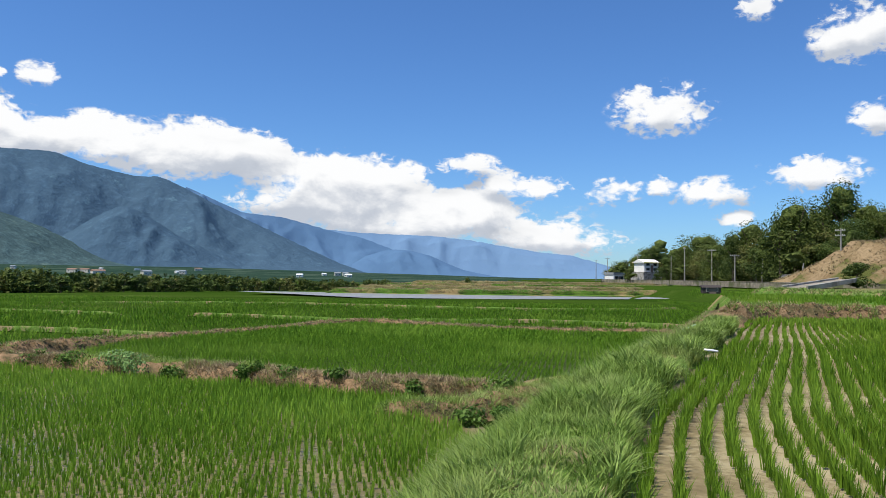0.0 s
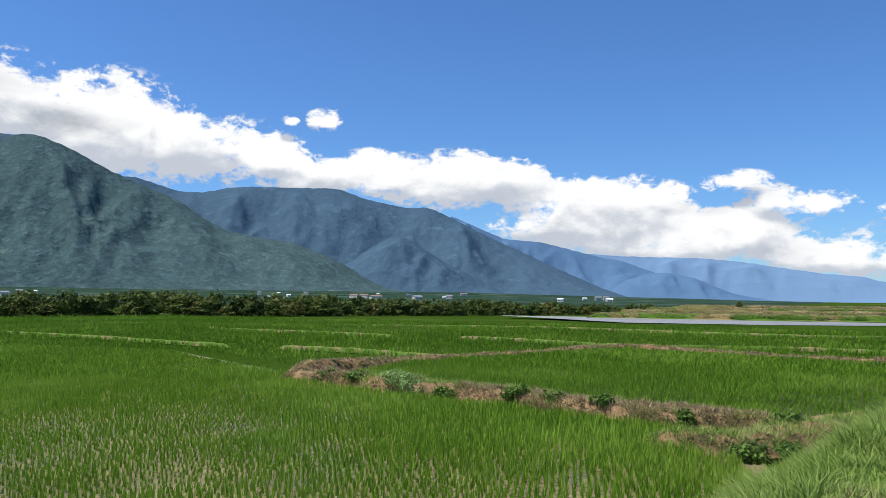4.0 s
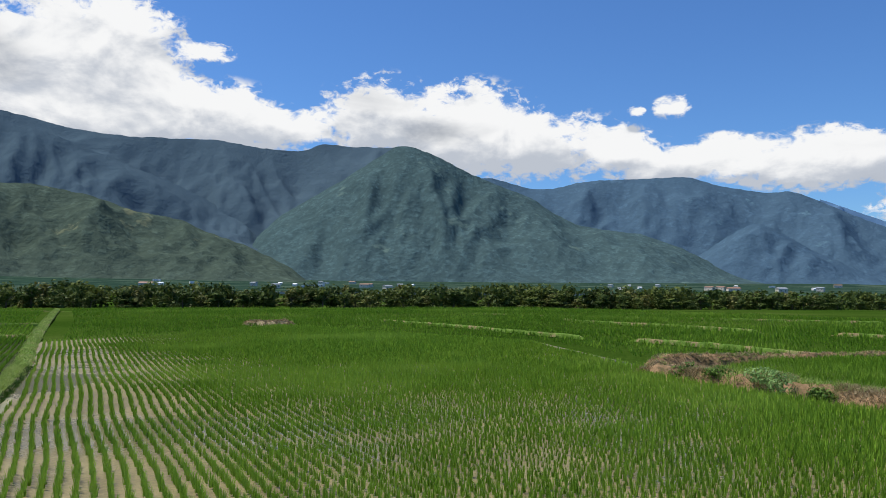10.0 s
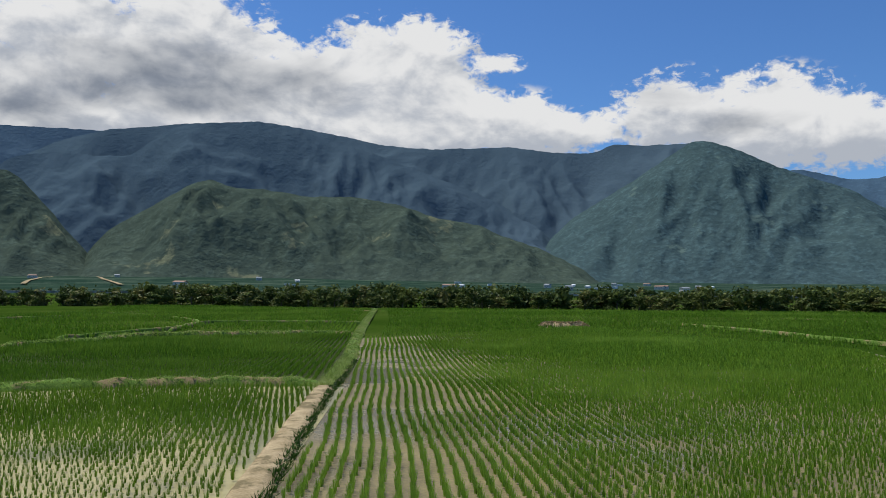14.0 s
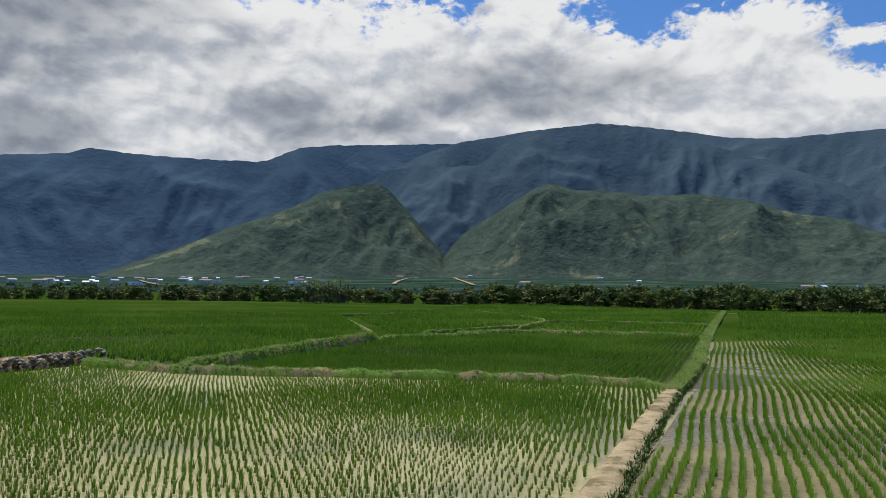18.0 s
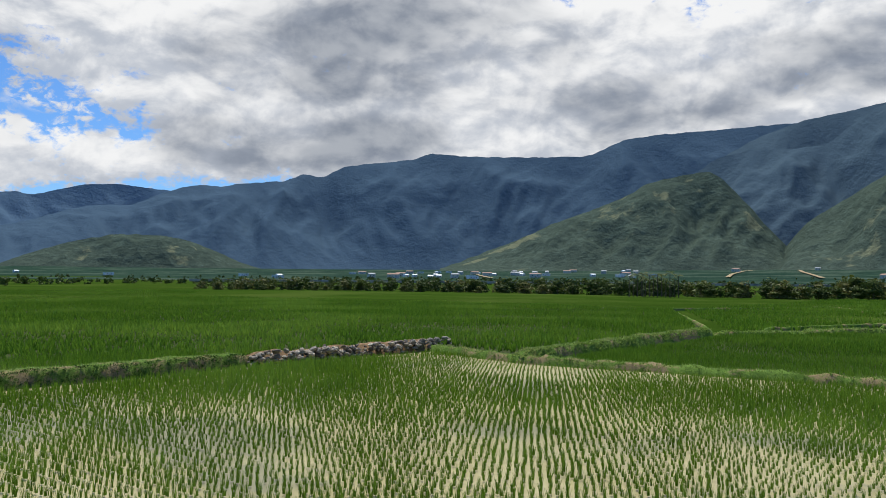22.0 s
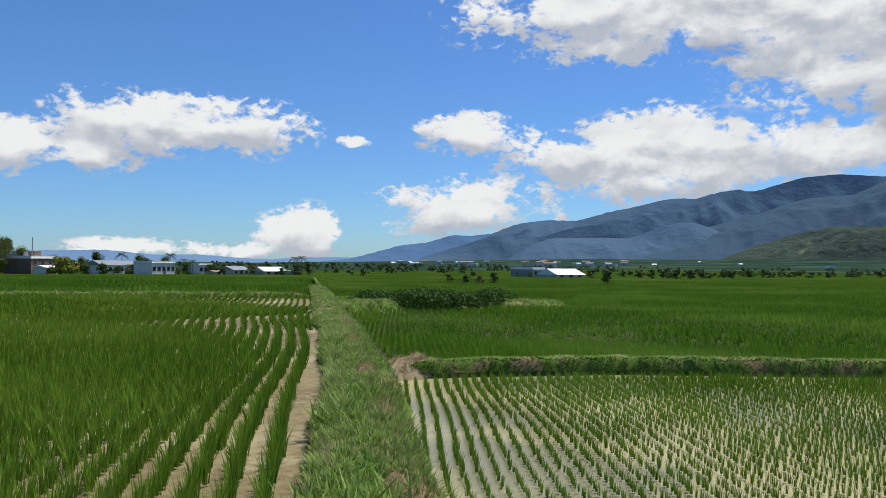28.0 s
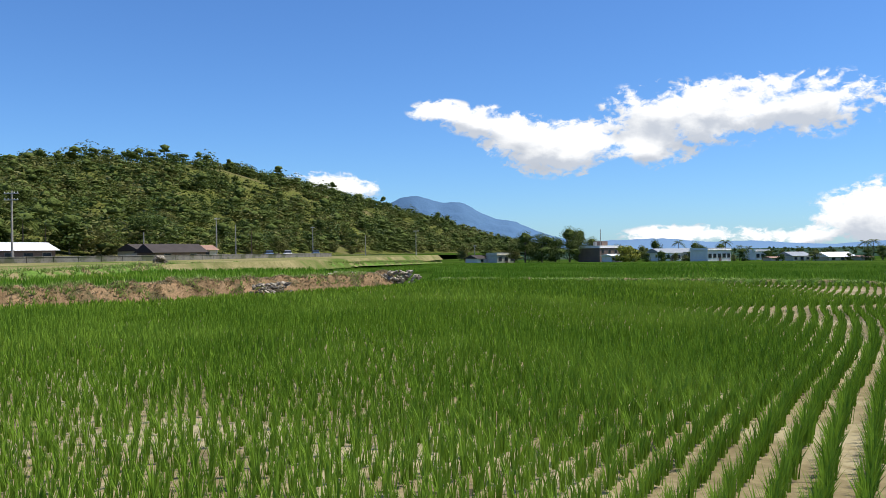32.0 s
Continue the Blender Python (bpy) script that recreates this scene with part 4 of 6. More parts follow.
SHOULDER = [(104, 0.61), (101.1, 3.38), (98.5, 5.23), (96.6, 6.89), (94.6, 8.4), (92.2, 8.83), (89.7, 8.77), (87.6, 8.92), (86.4, 9.92), (84.7, 11.16), (83.4, 11.45), (82.2, 11.49), (79.3, 11.83), (76.8, 11.6), (74.7, 10.9), (71, 9.9), (67, 8.5), (63, 7), (59, 5), (55, 2.6), (52, 0.3)]
FOOT_A = [(90.9, 0.45), (90.3, 2.22), (88.8, 3.96), (86.8, 5.22), (85.1, 6.26), (83.9, 7.09), (82.4, 7.67), (80.9, 7.09), (78.9, 7.08), (75.5, 6.63), (71.9, 6.68), (69.1, 6.21), (66, 5.21), (63, 4.73), (61.2, 3.9), (58.7, 3.07), (57, 2.28), (55.4, 1.51), (54.1, 0.4)]
FOOT_B = [(114.3, 0.56), (112.5, 1.22), (110.6, 1.98), (108.3, 2.84), (105.9, 3.97), (103, 4.99), (100.8, 5.84), (99.3, 6.77), (97.3, 7.2), (95.8, 7.45), (95, 7.5), (94.4, 7.1), (93.8, 6.5), (92.5, 5.07), (91.3, 3.53), (90.5, 2.71), (88.8, 0.45)]
FOOT_C = [(144.3, 0.38), (142, 1.34), (139.6, 2.16), (136.7, 2.75), (133.8, 2.71), (132.1, 2.4), (130.5, 1.79), (128.4, 0.86), (127.1, 0.46)]
LONG = [(128, 5.2), (131, 5.7), (134.3, 5.88), (136.7, 6.12), (138.8, 5.99), (140.4, 5.54), (142, 5.08), (142.8, 5.34), (144.4, 5.09), (145.9, 4.64), (146.5, 4.81), (147.8, 4.69), (149.7, 4.22), (151.5, 3.88), (154, 3.18), (155.1, 3.06), (156.7, 3.18), (158.4, 2.93), (160, 2.29), (162, 1.2), (164, 0.3)]
LONG_FRONT = [(159.3, 0.05), (157.4, 1.42), (155.7, 1.99), (153.3, 1.98), (150, 1.98), (148.2, 2.7), (147.1, 3.01), (145.9, 3.12), (144.3, 2.59), (143.2, 1.81)]
LONG_END = [(150, 3.2), (153.5, 3.2), (156, 3.28), (158, 3.04), (159.7, 2.32), (161.7, 2.08), (162.9, 2.18), (164.8, 1.58), (166.7, 1.38), (168.3, 0.92), (170.5, 0.34), (173.4, 0.05)]
LONG_SPUR = [(165.6, 0.2), (164.8, 0.61), (162.1, 1.46), (159.6, 2.23), (158.4, 1.93), (156.4, 2.04), (153.9, 2.81), (151.4, 3.05), (149.8, 2.65), (147.3, 2.05), (145.6, 1.23)]
SOUTH = [(160, 0.2), (166, 0.4), (171.2, 0.45), (173.4, 0.42), (174.8, 0.36), (176.1, 0.23), (178.5, 0.35), (181, 0.55), (184, 0.5), (187, 0.8), (191, 0.7), (196, 0.4), (202, 0.2)]
SOUTH_PEAK = [(190, 0.1), (192.5, 0.6), (194.7, 1.01), (196.4, 1.63), (197.6, 2.24), (198.8, 2.36), (200, 2.84), (201.5, 3.69), (202.9, 3.59), (204.5, 4.13), (205.6, 4.11), (206.6, 3.69), (208.3, 2.54), (211, 2), (217, 1)]
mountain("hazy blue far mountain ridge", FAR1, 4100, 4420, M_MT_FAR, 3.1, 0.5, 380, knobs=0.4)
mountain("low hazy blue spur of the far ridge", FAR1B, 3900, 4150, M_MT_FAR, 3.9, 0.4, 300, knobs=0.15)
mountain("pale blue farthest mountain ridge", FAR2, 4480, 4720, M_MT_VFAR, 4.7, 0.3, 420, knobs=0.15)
mountain("blue forested mountain with a broad hump", HUMP, 3300, 4000, M_MT_HAZE, 5.2, 0.28, 480)
mountain("blue-green spur of the broad mountain", HUMP_SPUR, 3080, 3420, M_MT_HAZE, 5.8, 0.3, 300)
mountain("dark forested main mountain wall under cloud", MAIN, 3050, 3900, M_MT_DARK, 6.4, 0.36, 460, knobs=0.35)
mountain("green forested mountain with a long falling ridge", PEAK, 2550, 3300, M_MT_MID, 6.9, 0.28, 430)
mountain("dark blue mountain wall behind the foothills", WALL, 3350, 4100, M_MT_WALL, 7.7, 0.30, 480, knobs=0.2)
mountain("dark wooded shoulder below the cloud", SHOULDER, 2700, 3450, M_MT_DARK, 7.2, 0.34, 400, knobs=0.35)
mountain("sunlit green foothill with grassy clearings", FOOT_A, 1950, 2450, M_HILL_NEAR, 8.3, 0.34, 260, fan=0.25, knobs=0.9)
mountain("green foothill spur lit by sun", FOOT_B, 2120, 2600, M_HILL_NEAR, 9.9, 0.34, 260, fan=0.25, knobs=0.9)
mountain("low wooded green foothill", FOOT_C, 2780, 3000, M_HILL_NEAR, 10.6, 0.34, 240, knobs=0.9)
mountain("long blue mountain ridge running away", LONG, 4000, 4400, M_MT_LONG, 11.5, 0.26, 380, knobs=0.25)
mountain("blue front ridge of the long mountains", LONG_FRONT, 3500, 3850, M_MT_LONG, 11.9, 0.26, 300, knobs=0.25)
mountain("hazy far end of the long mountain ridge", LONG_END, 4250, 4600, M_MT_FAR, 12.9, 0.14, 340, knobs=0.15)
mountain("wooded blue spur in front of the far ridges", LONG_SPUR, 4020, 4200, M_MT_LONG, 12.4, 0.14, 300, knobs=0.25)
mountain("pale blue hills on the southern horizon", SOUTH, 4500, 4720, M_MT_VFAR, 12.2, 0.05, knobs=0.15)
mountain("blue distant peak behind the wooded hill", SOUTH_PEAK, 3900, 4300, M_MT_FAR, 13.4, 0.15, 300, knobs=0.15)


# ---- trees ----
def crown_mesh(name, rng, lobes, leaf, count, mat, droop=0.0):
    """Leaves scattered through a few lobes (x, y, z, rx, rz); outer leaves denser."""
    V, F = [], []
    per = np.array([l[3] ** 2 * l[4] for l in lobes])
    per = (per / per.sum() * count).astype(int) + 4
    for (lx, ly, lz, rx, rz), n in zip(lobes, per):
        d = rng.normal(size=(n, 3))
        d /= np.linalg.norm(d, axis=1)[:, None]
        r = rng.uniform(0.55, 1.06, n) ** 0.6
        p = d * r[:, None] * (rx, rx, rz) + (lx, ly, lz)
        nrm = d + rng.normal(0, 0.55, (n, 3)) + (0, 0, 0.35)
        nrm /= np.linalg.norm(nrm, axis=1)[:, None]
        a = np.cross(nrm, rng.normal(size=(n, 3)))
        a /= np.linalg.norm(a, axis=1)[:, None]
        b = np.cross(nrm, a)
        s = leaf * rng.uniform(0.55, 1.3, n)[:, None]
        i0 = sum(len(v) for v in V)
        V.append(np.stack([p - a * s * 0.5, p + b * s * 0.28, p + a * s * 0.5 - nrm * s * droop, p - b * s * 0.28], 1).reshape(-1, 3))
        F.append(np.arange(n * 4).reshape(n, 4) + i0)
    return mesh_np(name, np.concatenate(V), np.concatenate(F), mat)


def trunk_mesh(name, rng, h, r, limbs):
    bm = bmesh.new()
    cyl(bm, r, r * 0.55, h, seg=7)
    for k in range(limbs):
        a, z0 = rng.uniform(0, 6.28), h * rng.uniform(0.55, 0.95)
        m = Matrix.Translation((0, 0, z0)) @ Matrix.Rotation(a, 4, "Z") @ Matrix.Rotation(rng.uniform(0.5, 1.0), 4, "Y")
        cyl(bm, r * 0.45, r * 0.15, h * rng.uniform(0.4, 0.7), m, 5)
    me = bpy.data.meshes.new(name)
    bm.to_mesh(me)
    bm.free()
    me.materials.append(M_BARK)
    return me


def core_mesh(name, lobes, mat, keep=4, fine=2):
    """Solid leafy masses inside a crown."""
    bm = bmesh.new()
    for q, (lx, ly, lz, rx, rz) in enumerate(sorted(lobes, key=lambda l: -l[3])[:keep]):
        r = bmesh.ops.create_icosphere(bm, subdivisions=fine, radius=1.0)
        for v in r["verts"]:
            d = 0.6 + 0.4 * noise.noise(v.co * 1.3 + Vector((q * 5.3, lx, ly))) + 0.25 * noise.noise(v.co * 3.7 + Vector((q * 2.3, ly, lx)))
            v.co = Vector((v.co.x * rx * d + lx, v.co.y * rx * d + ly, v.co.z * rz * d + lz))
    me = bpy.data.meshes.new(name)
    bm.to_mesh(me)
    bm.free()
    me.materials.append(mat)
    return me


CROWN_LOBES = {}


def tree_kind(seed, height, spread, leaf, count, mat, label, low=0.25, lobes=9):
    """A broadleaf tree: trunk with limbs, a crown of many leaves in uneven lobes."""
    rng = np.random.default_rng(seed)
    ls = []
    for k in range(lobes):
        a, rr = rng.uniform(0, 6.28), spread * rng.uniform(0.1, 0.62)
        z = height * (low + (0.92 - low) * rng.uniform(0.15, 0.9))
        ls.append((math.cos(a) * rr, math.sin(a) * rr, z, spread * rng.uniform(0.2, 0.48), height * rng.uniform(0.07, 0.18)))
    ls.append((0, 0, height * 0.75, spread * 0.45, height * 0.22))
    t = thing("tree", label, "tree")
    part("trunk", trunk_mesh("trunk", rng, height * 0.6, height * 0.028, 5), M_BARK, t)
    crown = part("crown", crown_mesh("crown", rng, ls, leaf, count, mat), mat, t)
    part("inner_foliage", core_mesh("inner_foliage", ls, M_CORE), M_CORE, crown)
    CROWN_LOBES[seed] = ls
    return t


M_CORE = surface("inner_leaf_mass", (0.045, 0.068, 0.018), (0.125, 0.155, 0.045), 0.9, 1.0, 1.0, fine=3.5, bump_dist=0.4, spec=0.0)
M_LEAF_A = foliage("dark_tree_leaf", (0.032, 0.058, 0.015), (0.095, 0.135, 0.032), 0.25)
M_LEAF_B = foliage("olive_tree_leaf", (0.088, 0.094, 0.025), (0.200, 0.205, 0.064), 0.25)
M_LEAF_C = foliage("mid_tree_leaf", (0.051, 0.076, 0.017), (0.132, 0.166, 0.038), 0.25)

BELT_KINDS = [tree_kind(100 + k, 5.0 + 0.5 * (k % 3), 3.0 + 0.4 * (k % 2), 0.52, 620, (M_LEAF_A, M_LEAF_C, M_LEAF_A, M_LEAF_B)[k % 4], "dark green riverside tree in a dense belt", low=0.0, lobes=12) for k in range(6)]


def crown_arrays(src, keep, grow_by):
    me = next(o for o in src.children if o.name.startswith("crown")).data
    V = np.empty(len(me.vertices) * 3, np.float32)
    me.vertices.foreach_get("co", V)
    V = V.reshape(-1, 4, 3)[::keep]
    c = V.mean(1, keepdims=True)
    V = (V - c) * grow_by + c
    return V.reshape(-1, 3), np.arange(len(V) * 4).reshape(-1, 4)


def belt():
    """The belt of low trees along the river: a front row of single trees, woodland behind."""
    rng = np.random.default_rng(50)
    line = resample([(-15, 215), (-40, 190), (-75, 150), (-110, 118), (-140, 85), (-160, 40), (-168, 0), (-168, -40), (-160, -85), (-150, -130)], 1.0)
    n, rest, gap = len(line), [], 0.0
    for q, (x, y) in enumerate(line):
        small = np.interp(q / n, [0, 0.2, 0.3, 0.62, 0.7, 1.0], [0.62, 0.85, 1.0, 1.0, 0.75, 0.6])
        gap -= 1
        if gap <= 0:
            gap = rng.uniform(2.0, 3.6)
            nx, ny = rng.normal(0, 0.9, 2)
            px, py, s = x + nx, y + ny, rng.uniform(0.55, 0.95) * small
            c = copy_thing(BELT_KINDS[int(rng.integers(0, 6))], Matrix.LocRotScale((px, py, float(away(px, py)) - 0.3), Euler((0, 0, rng.uniform(0, 6.28))), None))
            c.scale = (s * 1.25, s * 1.25, s)
            c["group"] = "riverside tree belt"
        for row in range(2):
            out = 1.025 + 0.05 * row
            px, py = x * out + rng.normal(0, 1.3), y * out + rng.normal(0, 1.3)
            rest.append((px, py, float(away(px, py)) - 0.3, rng.uniform(0.7, 1.12) * small, rng.integers(0, 6)))
    rest = np.array(rest)
    for k, mat in enumerate((M_LEAF_A, M_LEAF_C, M_LEAF_A, M_LEAF_B)):
        q = rest[rest[:, 4] == k]
        scatter("riverside_woodland", q[:, 0], q[:, 1], q[:, 2], q[:, 3], [crown_arrays(BELT_KINDS[k], 4, 1.95)], mat, rng, "dense dark green woodland along the river", "forest")


belt()
for k, t in enumerate(BELT_KINDS):
    px, py = -172 - 4 * k, 12 + 9 * k
    t.matrix_basis = Matrix.Translation((px, py, float(away(px, py)) - 0.25))
    t["group"] = "riverside tree belt"


# ---- wooded hill in the east ----
ROAD_Y, ROAD_X = [-760, -420, -260, -150, -66, 20, 111, 200, 320], [172, 160, 142, 116, 88, 66, 58, 64, 60]


def hill_height(x, y):
    """Road terrace, then the wooded slope."""
    road = np.interp(y, ROAD_Y, ROAD_X)
    top = np.interp(y, [-760, -690, -618, -512, -420, -320, -264, -160, -60, 60, 105, 130, 185, 250, 300, 340], [4, 14, 31, 40, 47, 49, 43, 26, 25, 22, 17, 12, 8, 6, 3, 1])
    d = x - road
    run = np.interp(y, [-400, -200, 0, 120, 300], [150, 130, 95, 50, 40])
    return 0.9 + np.where(d > 6, top * np.sin(np.clip((d - 6) / run, 0, 1) * math.pi / 2) ** 1.25, 0.0), d


M_HILL = surface("hill_undergrowth", (0.054, 0.070, 0.015), (0.151, 0.156, 0.045), 0.12, 1.0, 1.0, fine=0.9, patch=(0.151, 0.129, 0.064), patch_scale=0.03, bump_dist=1.2, spec=0.0, patch_lo=0.55, patch_hi=0.68)


def make_hill():
    ys = np.arange(-760, 345, 8.0)
    ds = np.concatenate([np.linspace(-4, 4, 3), np.linspace(8, 260, 40)])
    Y, D = np.meshgrid(ys, ds, indexing="ij")
    road = np.interp(Y, ROAD_Y, ROAD_X)
    X = road + D
    Z, _ = hill_height(X, Y)
    Z = Z + np.clip(D - 6, 0, 30) / 30 * bumps(X, Y, 0.02, 3.0, 2.0)
    n, k = X.shape
    i, j = np.meshgrid(np.arange(n - 1), np.arange(k - 1), indexing="ij")
    a = (i * k + j).ravel()
    F = np.stack([a, a + k, a + k + 1, a + 1], 1)
    tagged(new("hillside", mesh_np("hillside", np.stack([X, Y, Z], -1).reshape(-1, 3), F[:, ::-1], M_HILL, True)), "wooded hillside with grass and undergrowth", "hill", kind="structure")


make_hill()
HILL_KINDS = [tree_kind(200 + k, 7.5 + 1.3 * (k % 4), 4.2 + 0.6 * (k % 3), 0.29, 4600, (M_LEAF_A, M_LEAF_B, M_LEAF_C)[k % 3], "leafy hillside tree with a rounded crown", low=0.02, lobes=19) for k in range(6)]


def hill_forest():
    rng = np.random.default_rng(60)
    n, rest = 0, []
    for q in range(14000):
        y, u = rng.uniform(-720, 330), rng.uniform(0, 1)
        road = float(np.interp(y, ROAD_Y, ROAD_X))
        x = road + 8 + 150 * u**1.1
        a = math.degrees(math.atan2(-x, y))
        if not (-34 < a < -8 or -168 < a < -122):
            continue
        z, d = hill_height(np.array([x]), np.array([y]))
        if vec_noise(np.array([x]), np.array([y]), 0.05, 5)[0] > 0.55 and d[0] > 26:
            continue
        if -34 < a < -23 and d[0] < 34:
            continue
        k, s = int(rng.integers(0, 6)), rng.uniform(0.45, 1.0) * (1.55 if rng.random() < 0.16 else 1.0) * (0.9 if -168 < a < -122 else 1.25)
        if d[0] < 45 and n < 100 and math.hypot(x, y) < 330:
            c = copy_thing(HILL_KINDS[k], Matrix.LocRotScale((x, y, float(z[0]) - 0.3), Euler((0, 0, rng.uniform(0, 6.28))), None))
            c.scale = (s * 1.2, s * 1.2, s * 0.85)
            c["group"] = "hillside trees"
            n += 1
        elif len(rest) < 2900:
            rest.append((x, y, float(z[0]) - 0.3, s, k))
    rest = np.array(rest)
    crowns = []
    for k in range(6):
        V, F = crown_arrays(HILL_KINDS[k], 25, 2.9)
        crowns.append((V * (1.3, 1.3, 0.8), F))
    for k, mat in enumerate((M_LEAF_A, M_LEAF_B, M_LEAF_C)):
        q = rest[rest[:, 4] % 3 == k]
        scatter("hill_forest", q[:, 0], q[:, 1], q[:, 2], q[:, 3], [crowns[k], crowns[k + 3]], mat, rng, "dense mixed woodland covering the hillside", "forest")
        cores = []
        for j in (k, k + 3):
            me = core_mesh("core", CROWN_LOBES[200 + j], M_CORE, 3, 1)
            cores.append((np.array([v.co[:] for v in me.vertices], np.float32) * (1.3, 1.3, 0.8), np.array([p.vertices[:] for p in me.polygons], np.int32)))
        scatter("forest_understorey", q[:, 0], q[:, 1], q[:, 2], q[:, 3], cores, M_CORE, rng, "dark leaf masses inside the hillside woodland", "forest")


hill_forest()
for k, t in enumerate(HILL_KINDS):
    x, y = 120.0 + 6 * k, 60.0 - 12 * k
    t.matrix_basis = Matrix.Translation((x, y, float(hill_height(np.array([x]), np.array([y]))[0][0]) - 0.3))
    t["group"] = "hillside trees"


# ---- stones ----
def stone_meshes(count, seed):
    rng = np.random.default_rng(seed)
    out = []
    for k in range(count):
        bm = bmesh.new()
        bmesh.ops.create_icosphere(bm, subdivisions=2, radius=0.5)
        sx, sy, sz = rng.uniform(0.8, 1.3), rng.uniform(0.7, 1.1), rng.uniform(0.5, 0.8)
        for v in bm.verts:
            d = 1 + 0.5 * noise.noise(v.co * 1.9 + Vector((k * 7.1, 0, 0))) + 0.25 * noise.noise(v.co * 5.0 + Vector((0, k * 3.3, 0)))
            v.co = Vector((v.co.x * sx, v.co.y * sy, v.co.z * sz)) * d
        me = bpy.data.meshes.new("stone")
        bm.to_mesh(me)
        bm.free()
        out.append(me)
    return out


def stone_material():
    m = surface("field_stone_varied", (0.24, 0.215, 0.18), (0.56, 0.51, 0.43), 2.5, 0.85, 0.5, fine=25.0)
    nt = m.node_tree
    b = next(n for n in nt.nodes if n.bl_idname == "ShaderNodeBsdfPrincipled")
    src = b.inputs["Base Color"].links[0].from_socket
    info = nt.nodes.new("ShaderNodeObjectInfo")
    tone = mix(nt, info.outputs["Random"], (0.22, 0.2, 0.18), (1.05, 1.02, 0.94))
    nt.links.new(mix(nt, 1.0, src, tone, "MULTIPLY"), b.inputs["Base Color"])
    return m


M_STONES = stone_material()
STONES = stone_meshes(9, 77)
for me in STONES:
    me.materials.append(M_STONES)


def stones_along(label, line, count, height, size, seed, name="stone_wall", category="stone wall", thick=0.25, base=0.0):
    rng = np.random.default_rng(seed)
    t = thing(name, label, category, kind="structure" if name == "stone_wall" else "")
    c = resample(line, 0.05)
    for k in range(count):
        x, y = c[int(rng.integers(0, len(c)))]
        h = height * rng.uniform(0, 1) ** 0.9
        s = size * rng.uniform(0.6, 1.35)
        o = new("stone", STONES[int(rng.integers(0, 9))])
        o.parent = t
        off = rng.uniform(-1, 1) * thick * (1 - h / height * 0.5)
        o.matrix_basis = Matrix.LocRotScale((x + off, y + off * 0.4, base + h), Euler((rng.uniform(-0.5, 0.5), rng.uniform(-0.5, 0.5), rng.uniform(0, 6.28))), (s, s, s))
    return t


stones_along("dry-laid wall of dark and pale field stones", [(-24.6, -19.1), (-30, -17.3), (-35.8, -15.5)], 299, 0.5, 0.24, 1, thick=0.4, base=LOW)
stones_along("tumbled heap of field stones at the dike", [(12.2, 36.6), (13.0, 38.6), (14.4, 41.5)], 160, 0.7, 0.26, 2, "stone_heap", "stone heap", 0.6, base=-0.7)
stones_along("pale loose stones on the terrace bank", [(19.4, -26.6), (19.2, -28.4)], 70, 0.5, 0.2, 3, "stone_heap", "stone heap", 0.5)
stones_along("pale loose stones at the end of the terrace bank", [(20.4, -34.2), (17.2, -36.8)], 200, 0.75, 0.23, 4, "stone_heap", "stone heap", 0.5)
stones_along("pale loose stones at the foot of the terrace bank", [(24.0, -17.2), (22.9, -20.2)], 150, 0.65, 0.22, 5, "stone_heap", "stone heap", 0.6)
stones_along("few pale stones on the upper terrace bank", [(49.6, -54.0), (51.6, -55.6)], 30, 0.7, 0.5, 6, "stone_heap", "stone heap", 0.4, base=0.9)
mound0, S_MOUND0 = bank("earth_bank", [(10.2, 29.5), (12.2, 33.6), (14.4, 38.5), (16.5, 43)], 2.0, 1.0, 0.5, M_SOIL, "bare tan earth mound where dike and terrace meet", seed=61.0, level=0.0)
grass_on("grass", S_MOUND0, 1200, 0.22, M_GRASS, 20, "grass tufts on the earth mound", fade=0.5)


# ---- weeds and heaps ----
def bushes(name, label, spots, leaf, count, mat, seed, category="bush"):
    """One bush: lobes of leaves at (x, y, z, radius, half height)."""
    rng = np.random.default_rng(seed)
    x0, y0 = np.mean([s[0] for s in spots]), np.mean([s[1] for s in spots])
    lobes = [(s[0] - x0, s[1] - y0, s[2], s[3], s[4]) for s in spots]
    ob = new(name, crown_mesh(name, rng, lobes, leaf, count, mat))
    ob.location = (x0, y0, LOW)
    return tagged(ob, label, category)


M_WEED_L = foliage("bank_weed_leaf", (0.04, 0.095, 0.016), (0.14, 0.23, 0.045), 0.25)
rngw = np.random.default_rng(9)
bushes("weed_thicket", "dark tangled weed thicket rising from the rice", [(-9.2 - 13.2 * u + rngw.normal(0, 0.4), -56.4 - 2.0 * u + rngw.normal(0, 1.4), 0.55 + 0.4 * rngw.random(), 1.5, 0.75) for u in np.linspace(0.1, 1, 16)], 0.2, 14000, M_WEED, 11, "weeds")
mound, S_MOUND = bank("grass_mound", [(-7.2, -49.2), (-9.2, -52.8), (-12.4, -54.4)], 4, 2, 1, M_TURF, "grassy mound beside the dike", seed=30.0, level=LOW)
grass_on("grass", S_MOUND, 1600, 0.25, M_GRASS, 51, "grass on the mound", width=0.02)
mound2, S_MOUND2 = bank("grass_mound", [(-17, -62), (-22, -58), (-27, -57.2)], 4.8, 2, 0.7, M_TURF, "low grassy rise behind the weeds", seed=31.0, level=LOW)
grass_on("grass", S_MOUND2, 1400, 0.25, M_GRASS, 52, "grass on the rise", width=0.025)
